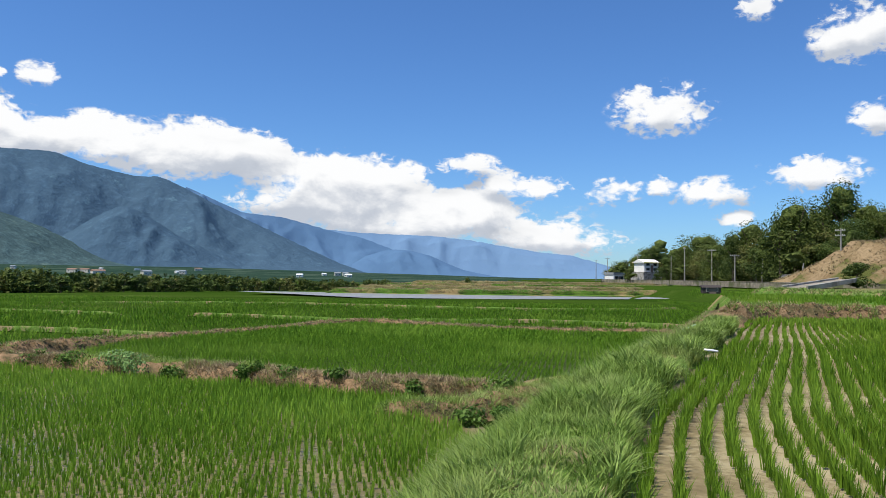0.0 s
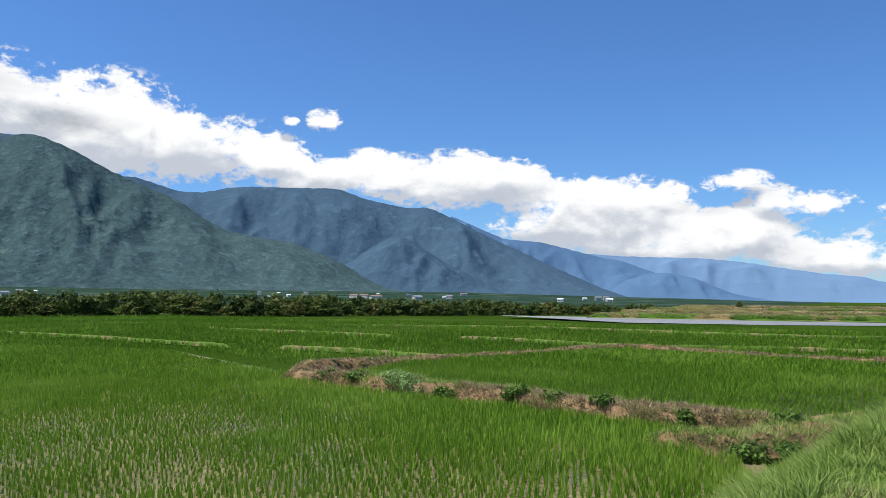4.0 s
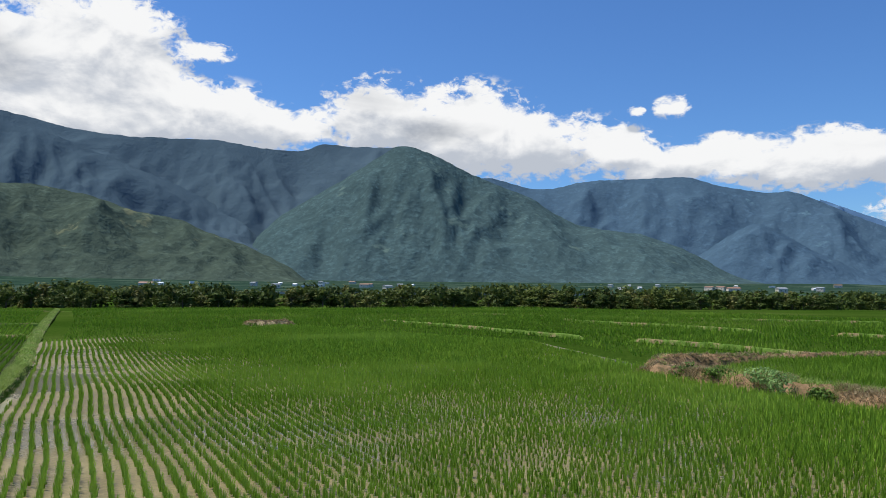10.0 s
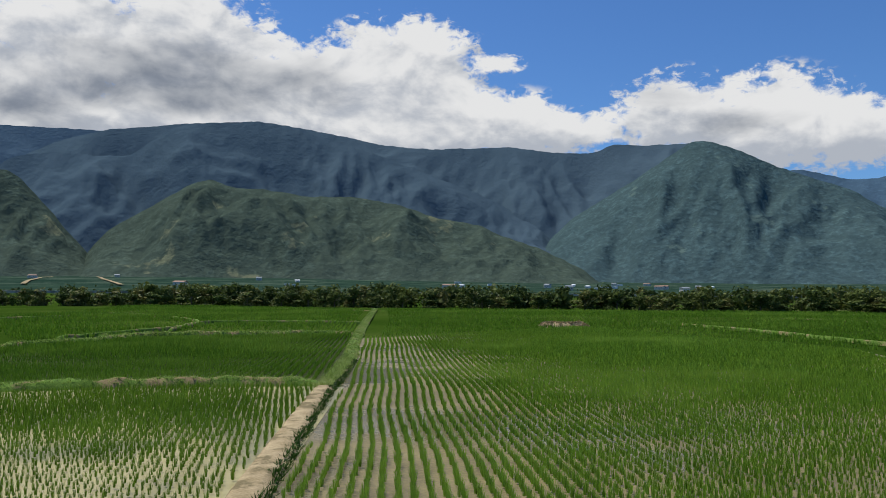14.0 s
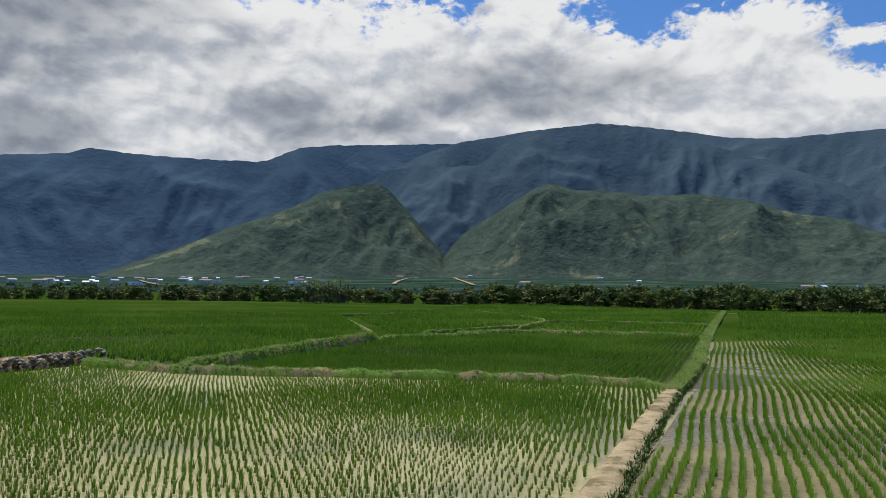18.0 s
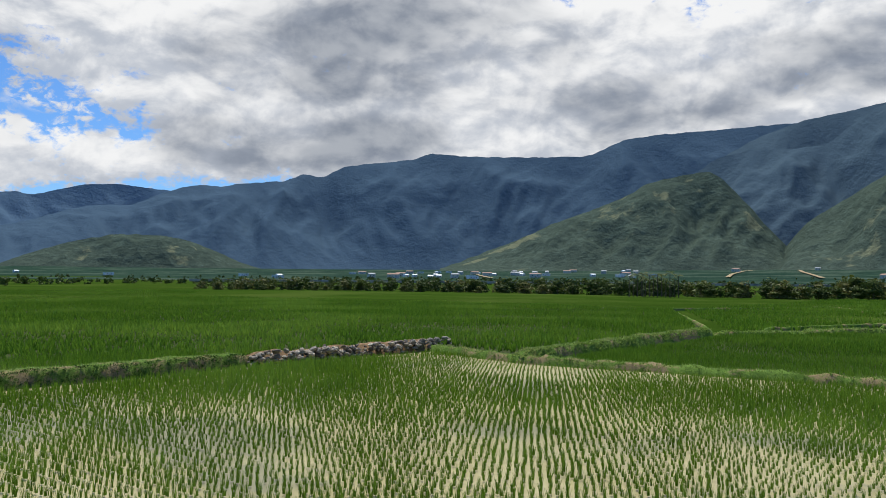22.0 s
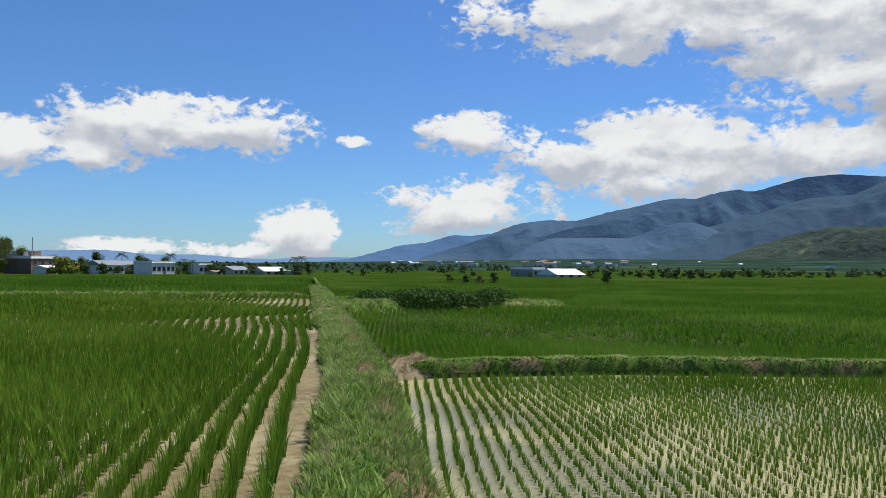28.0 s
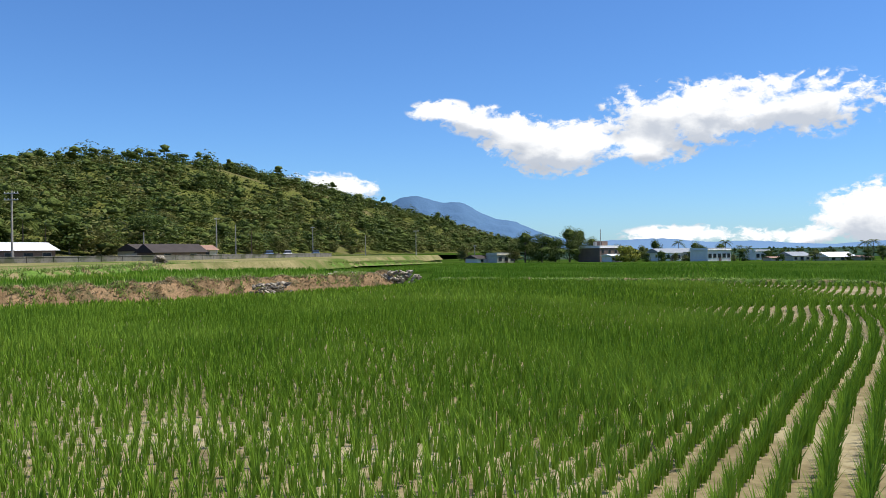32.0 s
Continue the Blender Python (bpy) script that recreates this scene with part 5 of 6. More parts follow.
heap, S_HEAP = bank("straw_heap", [(-4.7, -23.4), (-5.8, -24), (-7.4, -24.3)], 1.8, 0.8, 0.6, M_PATH, "heap of dry brown straw and earth at the dike", seed=32.0, level=LOW)
grass_on("dry_grass", S_HEAP, 500, 0.14, M_DRY, 53, "dry straw on the heap", category="dry grass")
stack, S_STACK = bank("straw_heap", [(-63.6, 38.8), (-61.8, 40), (-59.6, 41.8)], 1.3, 0.6, 0.5, M_PATH, "low heap of rusty dry straw in the paddy", seed=33.0, level=LOW)
grass_on("dry_grass", S_STACK, 500, 0.2, M_DRY, 54, "dry straw on a heap", width=0.03, category="dry grass")
bushes("creeper", "pale green creeper over the earth bank", [(-10.6, 27.0, 0.5, 0.64, 0.3), (-10.2, 26.4, 0.35, 0.5, 0.3), (-11.2, 27.2, 0.6, 0.6, 0.28)], 0.11, 1100, foliage("creeper_leaf", (0.13, 0.24, 0.06), (0.27, 0.4, 0.15), 0.3), 12, "creeper")
for k, (x, y, z, r) in enumerate([(-13.2, 28.2, 0.5, 0.6), (-14.8, 28.8, 0.44, 0.68), (-8.8, 25.9, 0.4, 0.5), (-6, 24.9, 0.6, 0.48), (-4.8, 24.4, 0.56, 0.6), (-3, 23.6, 0.6, 0.4), (-0.8, 22.4, 0.44, 0.44), (0.7, 18.9, 0.32, 0.52), (1.5, 19.5, 0.28, 0.4), (1.8, 22, 0.6, 0.5)]):
    bushes("weed", "small leafy weed clump on an earth bank", [(x + rngw.normal(0, r * 0.3), y + rngw.normal(0, r * 0.2), z - rngw.uniform(0, 0.25), r * rngw.uniform(0.4, 0.75), r * rngw.uniform(0.2, 0.5)) for _ in range(5)], 0.13, 420, M_WEED_L, 100 + k, "weeds")["kind"] = "stuff"


# ---- houses, sheds, poles and walls ----
def plain(name, c, rough=0.7, spec=0.3, var=0.75):
    return surface(name, tuple(v * var for v in c), c, 0.6, rough, 0.15, fine=7.0, spec=spec)


M_WHITE = plain("white_render", (0.86, 0.85, 0.82), var=0.88)
M_CREAM = plain("cream_render", (0.66, 0.63, 0.54))
M_BROWN = plain("brown_tile_wall", (0.22, 0.16, 0.13))
M_ROOF_W = plain("white_sheet_roof", (0.85, 0.86, 0.87), 0.4, 0.5, 0.9)
M_ROOF_G = plain("grey_sheet_roof", (0.30, 0.32, 0.34), 0.5)
M_ROOF_D = plain("dark_tile_roof", (0.075, 0.064, 0.06), 0.9, 0.1)
M_ROOF_Y = plain("yellow_roof_trim", (0.75, 0.66, 0.16), 0.5)
M_ROOF_R = plain("rusty_roof", (0.34, 0.2, 0.14))
M_GLASS = surface("window_glass", (0.02, 0.025, 0.03), (0.05, 0.06, 0.07), 0.5, 0.08, 0.0, spec=0.6)
M_POLE = plain("concrete_pole", (0.36, 0.34, 0.31))
M_METAL = surface("galvanised_steel", (0.3, 0.31, 0.32), (0.5, 0.51, 0.52), 3.0, 0.45, 0.1, spec=0.5, metal=0.7)


def house(label, x, y, w, d, h, turn, wall, roof, kind="flat", z=None, windows=4, storeys=2, category="house", eave=0.45):
    """A small building: walls, roof, windows with panes, a door. Its front looks towards -y before the turn."""
    t = thing("house" if category == "house" else category, label, category, pose(x, y, float(away(x, y)) - 0.1 if z is None else z, 0, 0, turn))
    part("wall", box(bmesh.new(), w, d, h, Matrix.Translation((0, 0, h / 2)), 0.03), wall, t)
    if kind == "flat":
        bm = box(bmesh.new(), w + 0.5, d + 0.5, 0.22, Matrix.Translation((0, 0, h + 0.11)), 0.03)
        for sx, sy, lx, ly in ((0, -d / 2, w, 0.15), (0, d / 2, w, 0.15), (-w / 2, 0, 0.15, d), (w / 2, 0, 0.15, d)):
            box(bm, lx, ly, 0.6, Matrix.Translation((sx, sy, h + 0.5)))
        part("roof", bm, roof, t)
        if storeys > 1:
            part("stair_tower", box(bmesh.new(), w * 0.3, d * 0.4, 2.0, Matrix.Translation((w * 0.2, d * 0.1, h + 1.2)), 0.03), wall, t)
            bm = bmesh.new()
            cyl(bm, 0.6, 0.6, 1.3, Matrix.Translation((-w * 0.2, 0, h + 0.7)), 12)
            part("water_tank", bm, M_METAL, t, "steel water tank")
    else:
        rise = d * 0.2 if kind == "gable" else min(0.5, h * 0.25)
        bm = bmesh.new()
        o = eave
        vs = [bm.verts.new(c) for c in ((-w / 2 - o, -d / 2 - o, h - 0.1), (w / 2 + o, -d / 2 - o, h - 0.1), (w / 2 + o, d / 2 + o, h - 0.1), (-w / 2 - o, d / 2 + o, h - 0.1),
                                        (-w / 2 - o, 0, h + rise), (w / 2 + o, 0, h + rise))]
        for f in ((0, 1, 5, 4), (2, 3, 4, 5), (1, 2, 5), (3, 0, 4), (3, 2, 1, 0)):
            bm.faces.new([vs[i] for i in f])
        bmesh.ops.recalc_face_normals(bm, faces=bm.faces[:])
        part("roof", bm, roof, t)
    per = max(1, windows // storeys)
    for s in range(storeys):
        zc = h * (s + 0.55) / storeys
        for k in range(per):
            xc = w * ((k + 0.5) / per - 0.5)
            wh = min(1.2, h / storeys * 0.45)
            win = part("window", box(bmesh.new(), 1.3, 0.08, wh + 0.15, Matrix.Translation((xc, -d / 2 - 0.02, zc))), M_POLE, t)
            part("pane", box(bmesh.new(), 1.15, 0.05, wh, Matrix.Translation((xc, -d / 2 - 0.06, zc))), M_GLASS, win)
    part("door", box(bmesh.new(), min(1.0, w * 0.4), 0.08, min(2.0, h * 0.84), Matrix.Translation((w * 0.03, -d / 2 - 0.03, min(1.0, h * 0.42)))), M_BROWN, t)
    return t


def at(az, dist):
    a = radians(az)
    return -math.sin(a) * dist, math.cos(a) * dist


def facing(az):
    """The turn by which a front looks back to the fields' middle."""
    return az


# village in the south
for label, az, dist, w, d, h, wall, roof, kind, storeys, win in (
        ("brown and white two-storey farmhouse with flat roof", 191.5, 250, 9.5, 8, 4.6, M_BROWN, M_WHITE, "flat", 2, 6),
        ("small white shed with a sloping roof", 190.6, 238, 4.6, 4, 2.2, M_WHITE, M_ROOF_W, "shed", 1, 1),
        ("white one-storey house with grey roof", 187.0, 275, 9, 7, 3.2, M_WHITE, M_ROOF_G, "gable", 1, 4),
        ("cream house with grey roof among trees", 185.9, 285, 6, 6, 3.4, M_CREAM, M_ROOF_G, "gable", 1, 3),
        ("white two-storey house with flat roof", 183.9, 262, 9.4, 8, 3.7, M_WHITE, M_WHITE, "flat", 1, 5),
        ("pale low house with flat roof", 180.9, 290, 6, 6, 3.2, M_WHITE, M_WHITE, "flat", 1, 3),
        ("long low building with dark sheet roof", 178.6, 270, 8, 6, 1.9, M_CREAM, M_ROOF_G, "gable", 1, 3),
        ("small shed with a rust-red roof", 179.9, 262, 4, 4, 1.3, M_CREAM, M_ROOF_R, "shed", 1, 1),
        ("low building with bright white sheet roof", 176.2, 268, 9.6, 7, 1.5, M_CREAM, M_ROOF_W, "gable", 1, 3),
        ("small shed with a rust-red roof", 174.6, 266, 4, 4, 1.4, M_CREAM, M_ROOF_R, "shed", 1, 1),
        ("grey farm building with sheet walls", 157.4, 262, 7.0, 9, 2.6, M_ROOF_G, M_ROOF_W, "flat", 1, 2),
        ("farm hall with a bright white roof", 155.0, 250, 11.4, 9, 1.2, M_CREAM, M_ROOF_W, "gable", 1, 3),
        ("small cream house with flat roof at the hill's foot", 198.6, 250, 7.0, 6, 2.6, M_CREAM, M_CREAM, "flat", 1, 3),
        ("small dark-roofed shed with white gable", 200.4, 250, 4.6, 5, 1.7, M_WHITE, M_ROOF_D, "gable", 1, 1)):
    x, y = at(az, dist)
    house(label, x, y, w, d, h, facing(az) + 42 + random.uniform(-14, 14), wall, roof, kind, None, win, storeys)
# along the hill road
x, y = at(-14.6, 250)
house("white house with a yellow-edged gable roof", x, y, 5.4, 5, 2.9, -14.6 + 38, M_WHITE, M_WHITE, "gable", 4.0, 4, 2)
wh = [o for o in bpy.data.objects if o.name.startswith("house") and o.parent is None][-1]
part("plinth", box(bmesh.new(), 7, 6.5, 3.9, Matrix.Translation((0, 0, -1.95)), 0.05), M_STONE, wh, "grey stone plinth")
for s in (-1, 1):
    part("fascia", box(bmesh.new(), 6.3, 0.12, 0.3, Matrix.Translation((0, s * 3.0, 2.8)), 0.02), M_ROOF_Y, wh, "yellow roof edge")
x, y = at(-12.4, 290)
house("small white house beside the road", x, y, 5, 5, 2.6, -12.4 + 40, M_WHITE, M_ROOF_G, "flat", 0.6, 2, 1)
x, y = at(-18.9, 92)
house("small field hut with a black roof", x, y, 1.9, 1.6, 0.75, -18.9 + 10, M_ROOF_D, M_ROOF_D, "shed", 0.25, 0, 1, category="hut", eave=0.12)
x, y = at(-128.6, 118)
house("long shed with a white sheet roof", x, y, 7.5, 5, 2.0, -129 + 30, M_BROWN, M_ROOF_W, "gable", 0.6, 3, 1)
x, y = at(-138.0, 142)
house("old house with a dark tiled roof", x, y, 9, 7, 1.5, -138 + 25, M_BROWN, M_ROOF_D, "gable", 0.7, 2, 1)
x, y = at(-136.3, 150)
house("old house with a dark grey roof", x, y, 7, 6, 1.6, -136 + 40, M_CREAM, M_ROOF_D, "gable", 0.9, 2, 1)
x, y = at(-139.9, 146)
house("lean-to with a rusty and cream roof", x, y, 4, 4, 1.8, -140 + 30, M_CREAM, M_ROOF_R, "gable", 0.8, 1, 1)


def power_pole(x, y, z, h, lean, arms, label):
    t = thing("utility_pole", label, "utility pole", pose(x, y, z, lean, lean * 0.5, random.uniform(0, 180)), "utility poles")
    part("shaft", cyl(bmesh.new(), 0.17, 0.10, h, seg=10), M_POLE, t)
    for k in range(arms):
        zc = h - 0.35 - 0.8 * k
        arm = part("crossarm", box(bmesh.new(), 1.9, 0.1, 0.1, Matrix.Translation((0, 0.1, zc))), M_METAL, t)
        for q in (-0.85, -0.4, 0.4, 0.85):
            part("insulator", cyl(bmesh.new(), 0.05, 0.035, 0.18, Matrix.Translation((q, 0.1, zc + 0.05)), 7), M_WHITE, arm)
    return t


for az, dist, h, arms, lean in ((-27.0, 137, 9.4, 2, 0), (-24.6, 149, 4.2, 0, 6), (-22.2, 166, 5.4, 0, -4), (-21.9, 168, 5.0, 0, 5), (-20.5, 177, 6.6, 1, 0), (-19.0, 190, 8.2, 1, 0), (-17.2, 210, 9.4, 1, 0),
                                (-14.0, 258, 9, 1, 0), (-11.9, 300, 9, 1, 0), (-11.1, 320, 8.5, 1, 0), (-16.3, 230, 8, 0, 0)):
    x, y = at(az, dist)
    power_pole(x, y, 0.7, h, lean, arms, "grey concrete utility pole beside the road")
for az, dist, h, arms in ((-128.3, 112, 9.4, 2), (-131.6, 150, 6.5, 0), (-136.2, 160, 5.5, 0), (-141.0, 165, 8.6, 1), (-142.3, 190, 8, 0), (-147.7, 215, 8.4, 1), (-151.5, 260, 8.0, 0), (-155.2, 250, 9.3, 1), (-159.5, 270, 4.4, 1)):
    x, y = at(az, dist)
    power_pole(x, y, 0.6 if dist < 240 else -0.6, h, 0, arms, "grey concrete utility pole at the hill's foot")
x, y = at(191.4, 245)
power_pole(x, y, -2.4, 10.5, 0, 2, "utility pole behind a farmhouse")


def low_wall(name, label, pts, h, thick, mat, z, joint=3.0):
    """A wall in panels along a line, with a coping."""
    c = resample(pts, joint)
    t = thing(name, label, "wall", kind="structure")
    for a, b in zip(c[:-1], c[1:]):
        L, ang = math.hypot(*(b - a)), math.degrees(math.atan2(b[1] - a[1], b[0] - a[0]))
        m = pose((a[0] + b[0]) / 2, (a[1] + b[1]) / 2, z, 0, 0, ang)
        part("panel", box(bmesh.new(), L - 0.04, thick, h, m @ Matrix.Translation((0, 0, h / 2)), 0.02), mat, t)
        part("coping", box(bmesh.new(), L - 0.02, thick + 0.1, 0.1, m @ Matrix.Translation((0, 0, h + 0.05)), 0.02), mat, t)
    return t


low_wall("wall_road_south", "long grey concrete wall along the hill road", [at(-124, 96), at(-130, 100), at(-138, 112), at(-144, 135), at(-149, 165)], 0.75, 0.3, surface("old_grey_wall", (0.13, 0.125, 0.11), (0.27, 0.255, 0.22), 1.0, 0.95, 0.4, fine=9.0, patch=(0.09, 0.1, 0.06), patch_scale=0.5), 0.85, 3.0)
M_WALL_N = surface("rough_stone_wall", (0.17, 0.145, 0.11), (0.38, 0.33, 0.26), 0.9, 0.95, 0.9, fine=4.0, patch=(0.12, 0.13, 0.06), patch_scale=0.35, bump_dist=0.12)
low_wall("wall_road_north", "grey stone retaining wall below the road", [at(-34, 96), at(-27, 112), at(-22, 140), at(-17, 190), at(-11.5, 290)], 1.0, 0.4, M_WALL_N, 0.45, 4.0)
M_CUT = surface("dry_cut_slope", (0.158, 0.109, 0.056), (0.304, 0.224, 0.130), 0.2, 0.95, 0.9, fine=2.5, patch=(0.079, 0.090, 0.025), patch_scale=0.12, bump_dist=0.3, spec=0.0)
cut, S_CUT = bank("cut_slope", [at(-25.6, 152), at(-28, 144), at(-31, 135), at(-36, 124)], 26, 8, 7.4, M_CUT, "bare tan hill slope with dry grass above the road", level=0.8, step=1.5, rough=0.3, seed=63.0, lump=0.2, taper=14)
grass_on("dry_grass", S_CUT, 5000, 0.4, M_DRY, 64, "dry grass on the bare slope", width=0.06, category="dry grass")
low_wall("wall_upper", "stone retaining wall under the dry slope", [at(-33, 118), at(-27, 136), at(-23.5, 156)], 1.3, 0.5, M_STONE, 1.5, 3.0)


def road_strip():
    c = resample(list(zip(ROAD_X, ROAD_Y)), 6.0)
    x = np.stack([c[:, 0] - 3.5, c[:, 0] + 3.5], 1)
    y = np.stack([c[:, 1], c[:, 1]], 1)
    z = np.full_like(x, 1.0)
    n = len(c)
    a = np.arange(n - 1) * 2
    m = surface("asphalt", (0.045, 0.045, 0.045), (0.075, 0.073, 0.07), 0.8, 0.9, 0.3, fine=9.0)
    tagged(new("road", mesh_np("road", np.stack([x, y, z], -1).reshape(-1, 3), np.stack([a, a + 1, a + 3, a + 2], 1), m)), "grey asphalt road along the foot of the hill", "road", kind="structure")


road_strip()


# terraces between the paddy and the road
def terrace(label, pts, z, mat, seed):
    """A raised field: a flat top on a sheet with a sloping front."""
    P = np.asarray(pts, float)
    bm = bmesh.new()
    top = [bm.verts.new((x, y, z)) for x, y in P]
    low = [bm.verts.new((x, y, z - 1.1)) for x, y in grow(pts, 1.2)]
    f = bm.faces.new(top)
    for k in range(len(P)):
        bm.faces.new((top[k], low[k], low[(k + 1) % len(P)], top[(k + 1) % len(P)]))
    bmesh.ops.recalc_face_normals(bm, faces=bm.faces[:])
    return tagged(part("terrace", bm, mat), label, "terraced field", kind="structure")


M_TERR = surface("terrace_grass", (0.05, 0.115, 0.018), (0.11, 0.2, 0.035), 0.3, 0.95, 0.9, fine=5.0, patch=(0.26, 0.2, 0.1), patch_scale=0.12, bump_dist=0.12, spec=0.0)
TERR1 = [(13.4, 34.5), (19.4, 35.3), (27.2, 29.6), (29.1, 12), (25.7, -8), (23.8, -17.6), (21.2, -30.2), (19.5, -36.5), (30, -46), (44, -40), (50, 0), (46, 60), (22, 62)]
terrace("green terraced paddy above the earth bank", TERR1, 0.56, M_TERR, 1)
plant("rice_plants", TERR1, 10, 0.34, 0.26, 0.3, M_RICE_D, "dense green rice on a terrace", 10, z=0.56, far_keep=0.5)
TERR2 = [(44, -46), (35, -31), (34, -12), (39, 8), (38, 28), (30, 50), (30, 75), (52, 100), (60, 60), (66, 20), (86, -60), (104, -110), (104, -172), (72, -168), (50, -86)]
M_TERR_DRY = surface("dry_terrace_grass", (0.13, 0.13, 0.05), (0.29, 0.25, 0.125), 0.25, 0.95, 0.9, fine=4.0, patch=(0.09, 0.13, 0.03), patch_scale=0.1, bump_dist=0.12, spec=0.0)
terrace("dry grassy upper terrace below the road", TERR2, 0.98, M_TERR_DRY, 2)
t2, S_T2 = bank("terrace_bank", [(72, -169), (50, -87), (44, -47), (34.6, -31), (33.6, -12), (38.6, 8), (37.6, 28), (29.6, 50), (29, 72)], 1.6, 0.6, 0.5, M_TURF, "low grassy bank of the upper terrace", base=0.5, step=0.8, seed=41.0)
grass_on("grass", S_T2, 7000, 0.3, M_GRASS, 61, "rough grass on the upper terrace bank", width=0.035)
grass_on("dry_grass", S_T2, 2500, 0.3, M_DRY, 62, "dry grass on the upper terrace bank", width=0.035, fade=0.5, category="dry grass")
for k, (d0, z0) in enumerate(((152, -1.5), (168, -1.1), (186, -0.7), (208, -0.3))):
    pts = [at(8 - 2 * k, d0), at(0, d0 - 3), at(-8, d0 + 2), at(-14.5, d0 + 10), at(-19 + k, d0 + 18)]
    tb, S_TB = bank("terrace_bank", pts, 13.0, 11, 0.95, M_TERR_DRY if k % 2 else M_TERR, "low terrace bank of dry grass across the fields", level=z0, step=1.5, rough=0.15, seed=50.0 + k)
    grass_on("dry_grass", S_TB, 5000, 0.24, M_DRY, 70 + k, "dry grass on a distant terrace", width=0.06, category="dry grass")


def ramp_road():
    a, b = np.array(at(-24.2, 82)), np.array(at(-27.4, 104))
    m = look((*a, 0.95), (*b, 1.9))
    L = float(np.hypot(*(b - a)))
    t = thing("ramp", "concrete farm ramp with low kerb walls", "ramp", kind="structure")
    part("slab", box(bmesh.new(), 2.2, 0.3, L, m @ Matrix.Translation((0, 0, -L / 2)), 0.03), M_WALL_N, t)
    for s in (-1.1, 1.1):
        part("kerb", box(bmesh.new(), 0.2, 0.5, L, m @ Matrix.Translation((s, 0.1, -L / 2)), 0.03), M_CONC, t)


ramp_road()


# ---- single trees, palms and bushes ----
def palm_kind(name, label, seed, h, frond, count, mat):
    """A feather palm: ringed trunk, arching fronds of leaflets."""
    rng = np.random.default_rng(seed)
    t = thing("palm_tree", label, "palm tree")
    bm = bmesh.new()
    for k in range(8):
        cyl(bm, h * 0.022 * (1 - 0.05 * k), h * 0.02 * (1 - 0.05 * k), h / 8 + 0.01, Matrix.Translation((0, 0, h / 8 * k)), 7)
    part("trunk", bm, M_BARK, t)
    V, F = [], []
    for k in range(count):
        a, up = k * 2.4 + rng.uniform(-0.2, 0.2), rng.uniform(-0.2, 1.1)
        d = np.array([math.cos(a), math.sin(a), 0])
        s = np.array([-d[1], d[0], 0])
        for q in range(14):
            u = (q + 1) / 14
            c = d * frond * u * math.cos(up * 0.8) + np.array([0, 0, h + frond * (math.sin(up) * u - 0.75 * u * u)])
            w = frond * 0.26 * math.sin(math.pi * min(0.97, u * 0.9 + 0.08))
            for sg in (-1, 1):
                e = c + s * sg * w + d * w * 0.5 - np.array([0, 0, w * 0.45])
                i0 = len(V)
                V += [c - d * 0.035 * frond, c + d * 0.035 * frond, e + d * 0.01, e - d * 0.01]
                F.append((i0, i0 + 1, i0 + 2, i0 + 3))
    part("fronds", mesh_np("fronds", V, F, mat), mat, t)
    return t


def put(src, x, y, z=None, s=1.0, group=""):
    c = copy_thing(src, Matrix.LocRotScale((x, y, float(away(x, y)) - 0.15 if z is None else z), Euler((0, 0, (x * 7.3 + y * 3.1) % 6.28)), None))
    c.scale = (s, s, s)
    if group:
        c["group"] = group
    return c


PALM = palm_kind("palm_tree", "coconut palm with drooping fronds", 5, 6.0, 2.4, 16, M_LEAF_C)
BETEL = palm_kind("palm_tree", "slender betel palm with a small crown", 6, 5.2, 1.5, 10, M_LEAF_C)
PALM.matrix_basis = Matrix.Translation((*at(-13.3, 245), 0.8))
BETEL.matrix_basis = Matrix.Translation((*at(99.6, 158), -2.6))
rngp = np.random.default_rng(21)
for k in range(13):
    a = 97.2 + 0.28 * k
    x, y = at(a, 156 + rngp.uniform(-3, 6))
    put(BETEL, x, y, None, rngp.uniform(0.7, 1.0), "betel palm grove")
for az, d, s in ((182.0, 262, 0.8), (182.9, 280, 1.1), (181.4, 258, 0.75), (186.0, 300, 1.15), (174.4, 262, 0.95), (173.9, 264, 1.0), (-143.4, 150, 0.9), (-128.9, 130, 1.0), (-130.2, 135, 0.9)):
    x, y = at(az, d)
    put(PALM, x, y, None if az > 0 else 1.0, s, "coconut palms")
M_LEAF_Y = foliage("yellow_green_leaf", (0.14, 0.17, 0.02), (0.34, 0.33, 0.06), 0.25)
x, y = at(189.7, 235)
yb = tree_kind(301, 5.4, 5.6, 0.6, 1500, M_LEAF_Y, "broad tree covered in yellow-green blossom", low=0.0, lobes=14)
yb.matrix_basis = Matrix.Translation((x, y, float(away(x, y)) - 0.2))
x, y = at(-27.9, 104)
rb = tree_kind(302, 3.3, 2.5, 0.3, 1500, M_LEAF_A, "round dark green shade tree beside the ramp", low=0.05, lobes=12)
rb.matrix_basis = Matrix.Translation((x, y, 0.9))
x, y = at(-1.8, 190)
lt = tree_kind(303, 1.9, 1.1, 0.25, 500, M_LEAF_A, "small lone round tree on the horizon", low=0.15, lobes=8)
lt.matrix_basis = Matrix.Translation((x, y, -0.2))
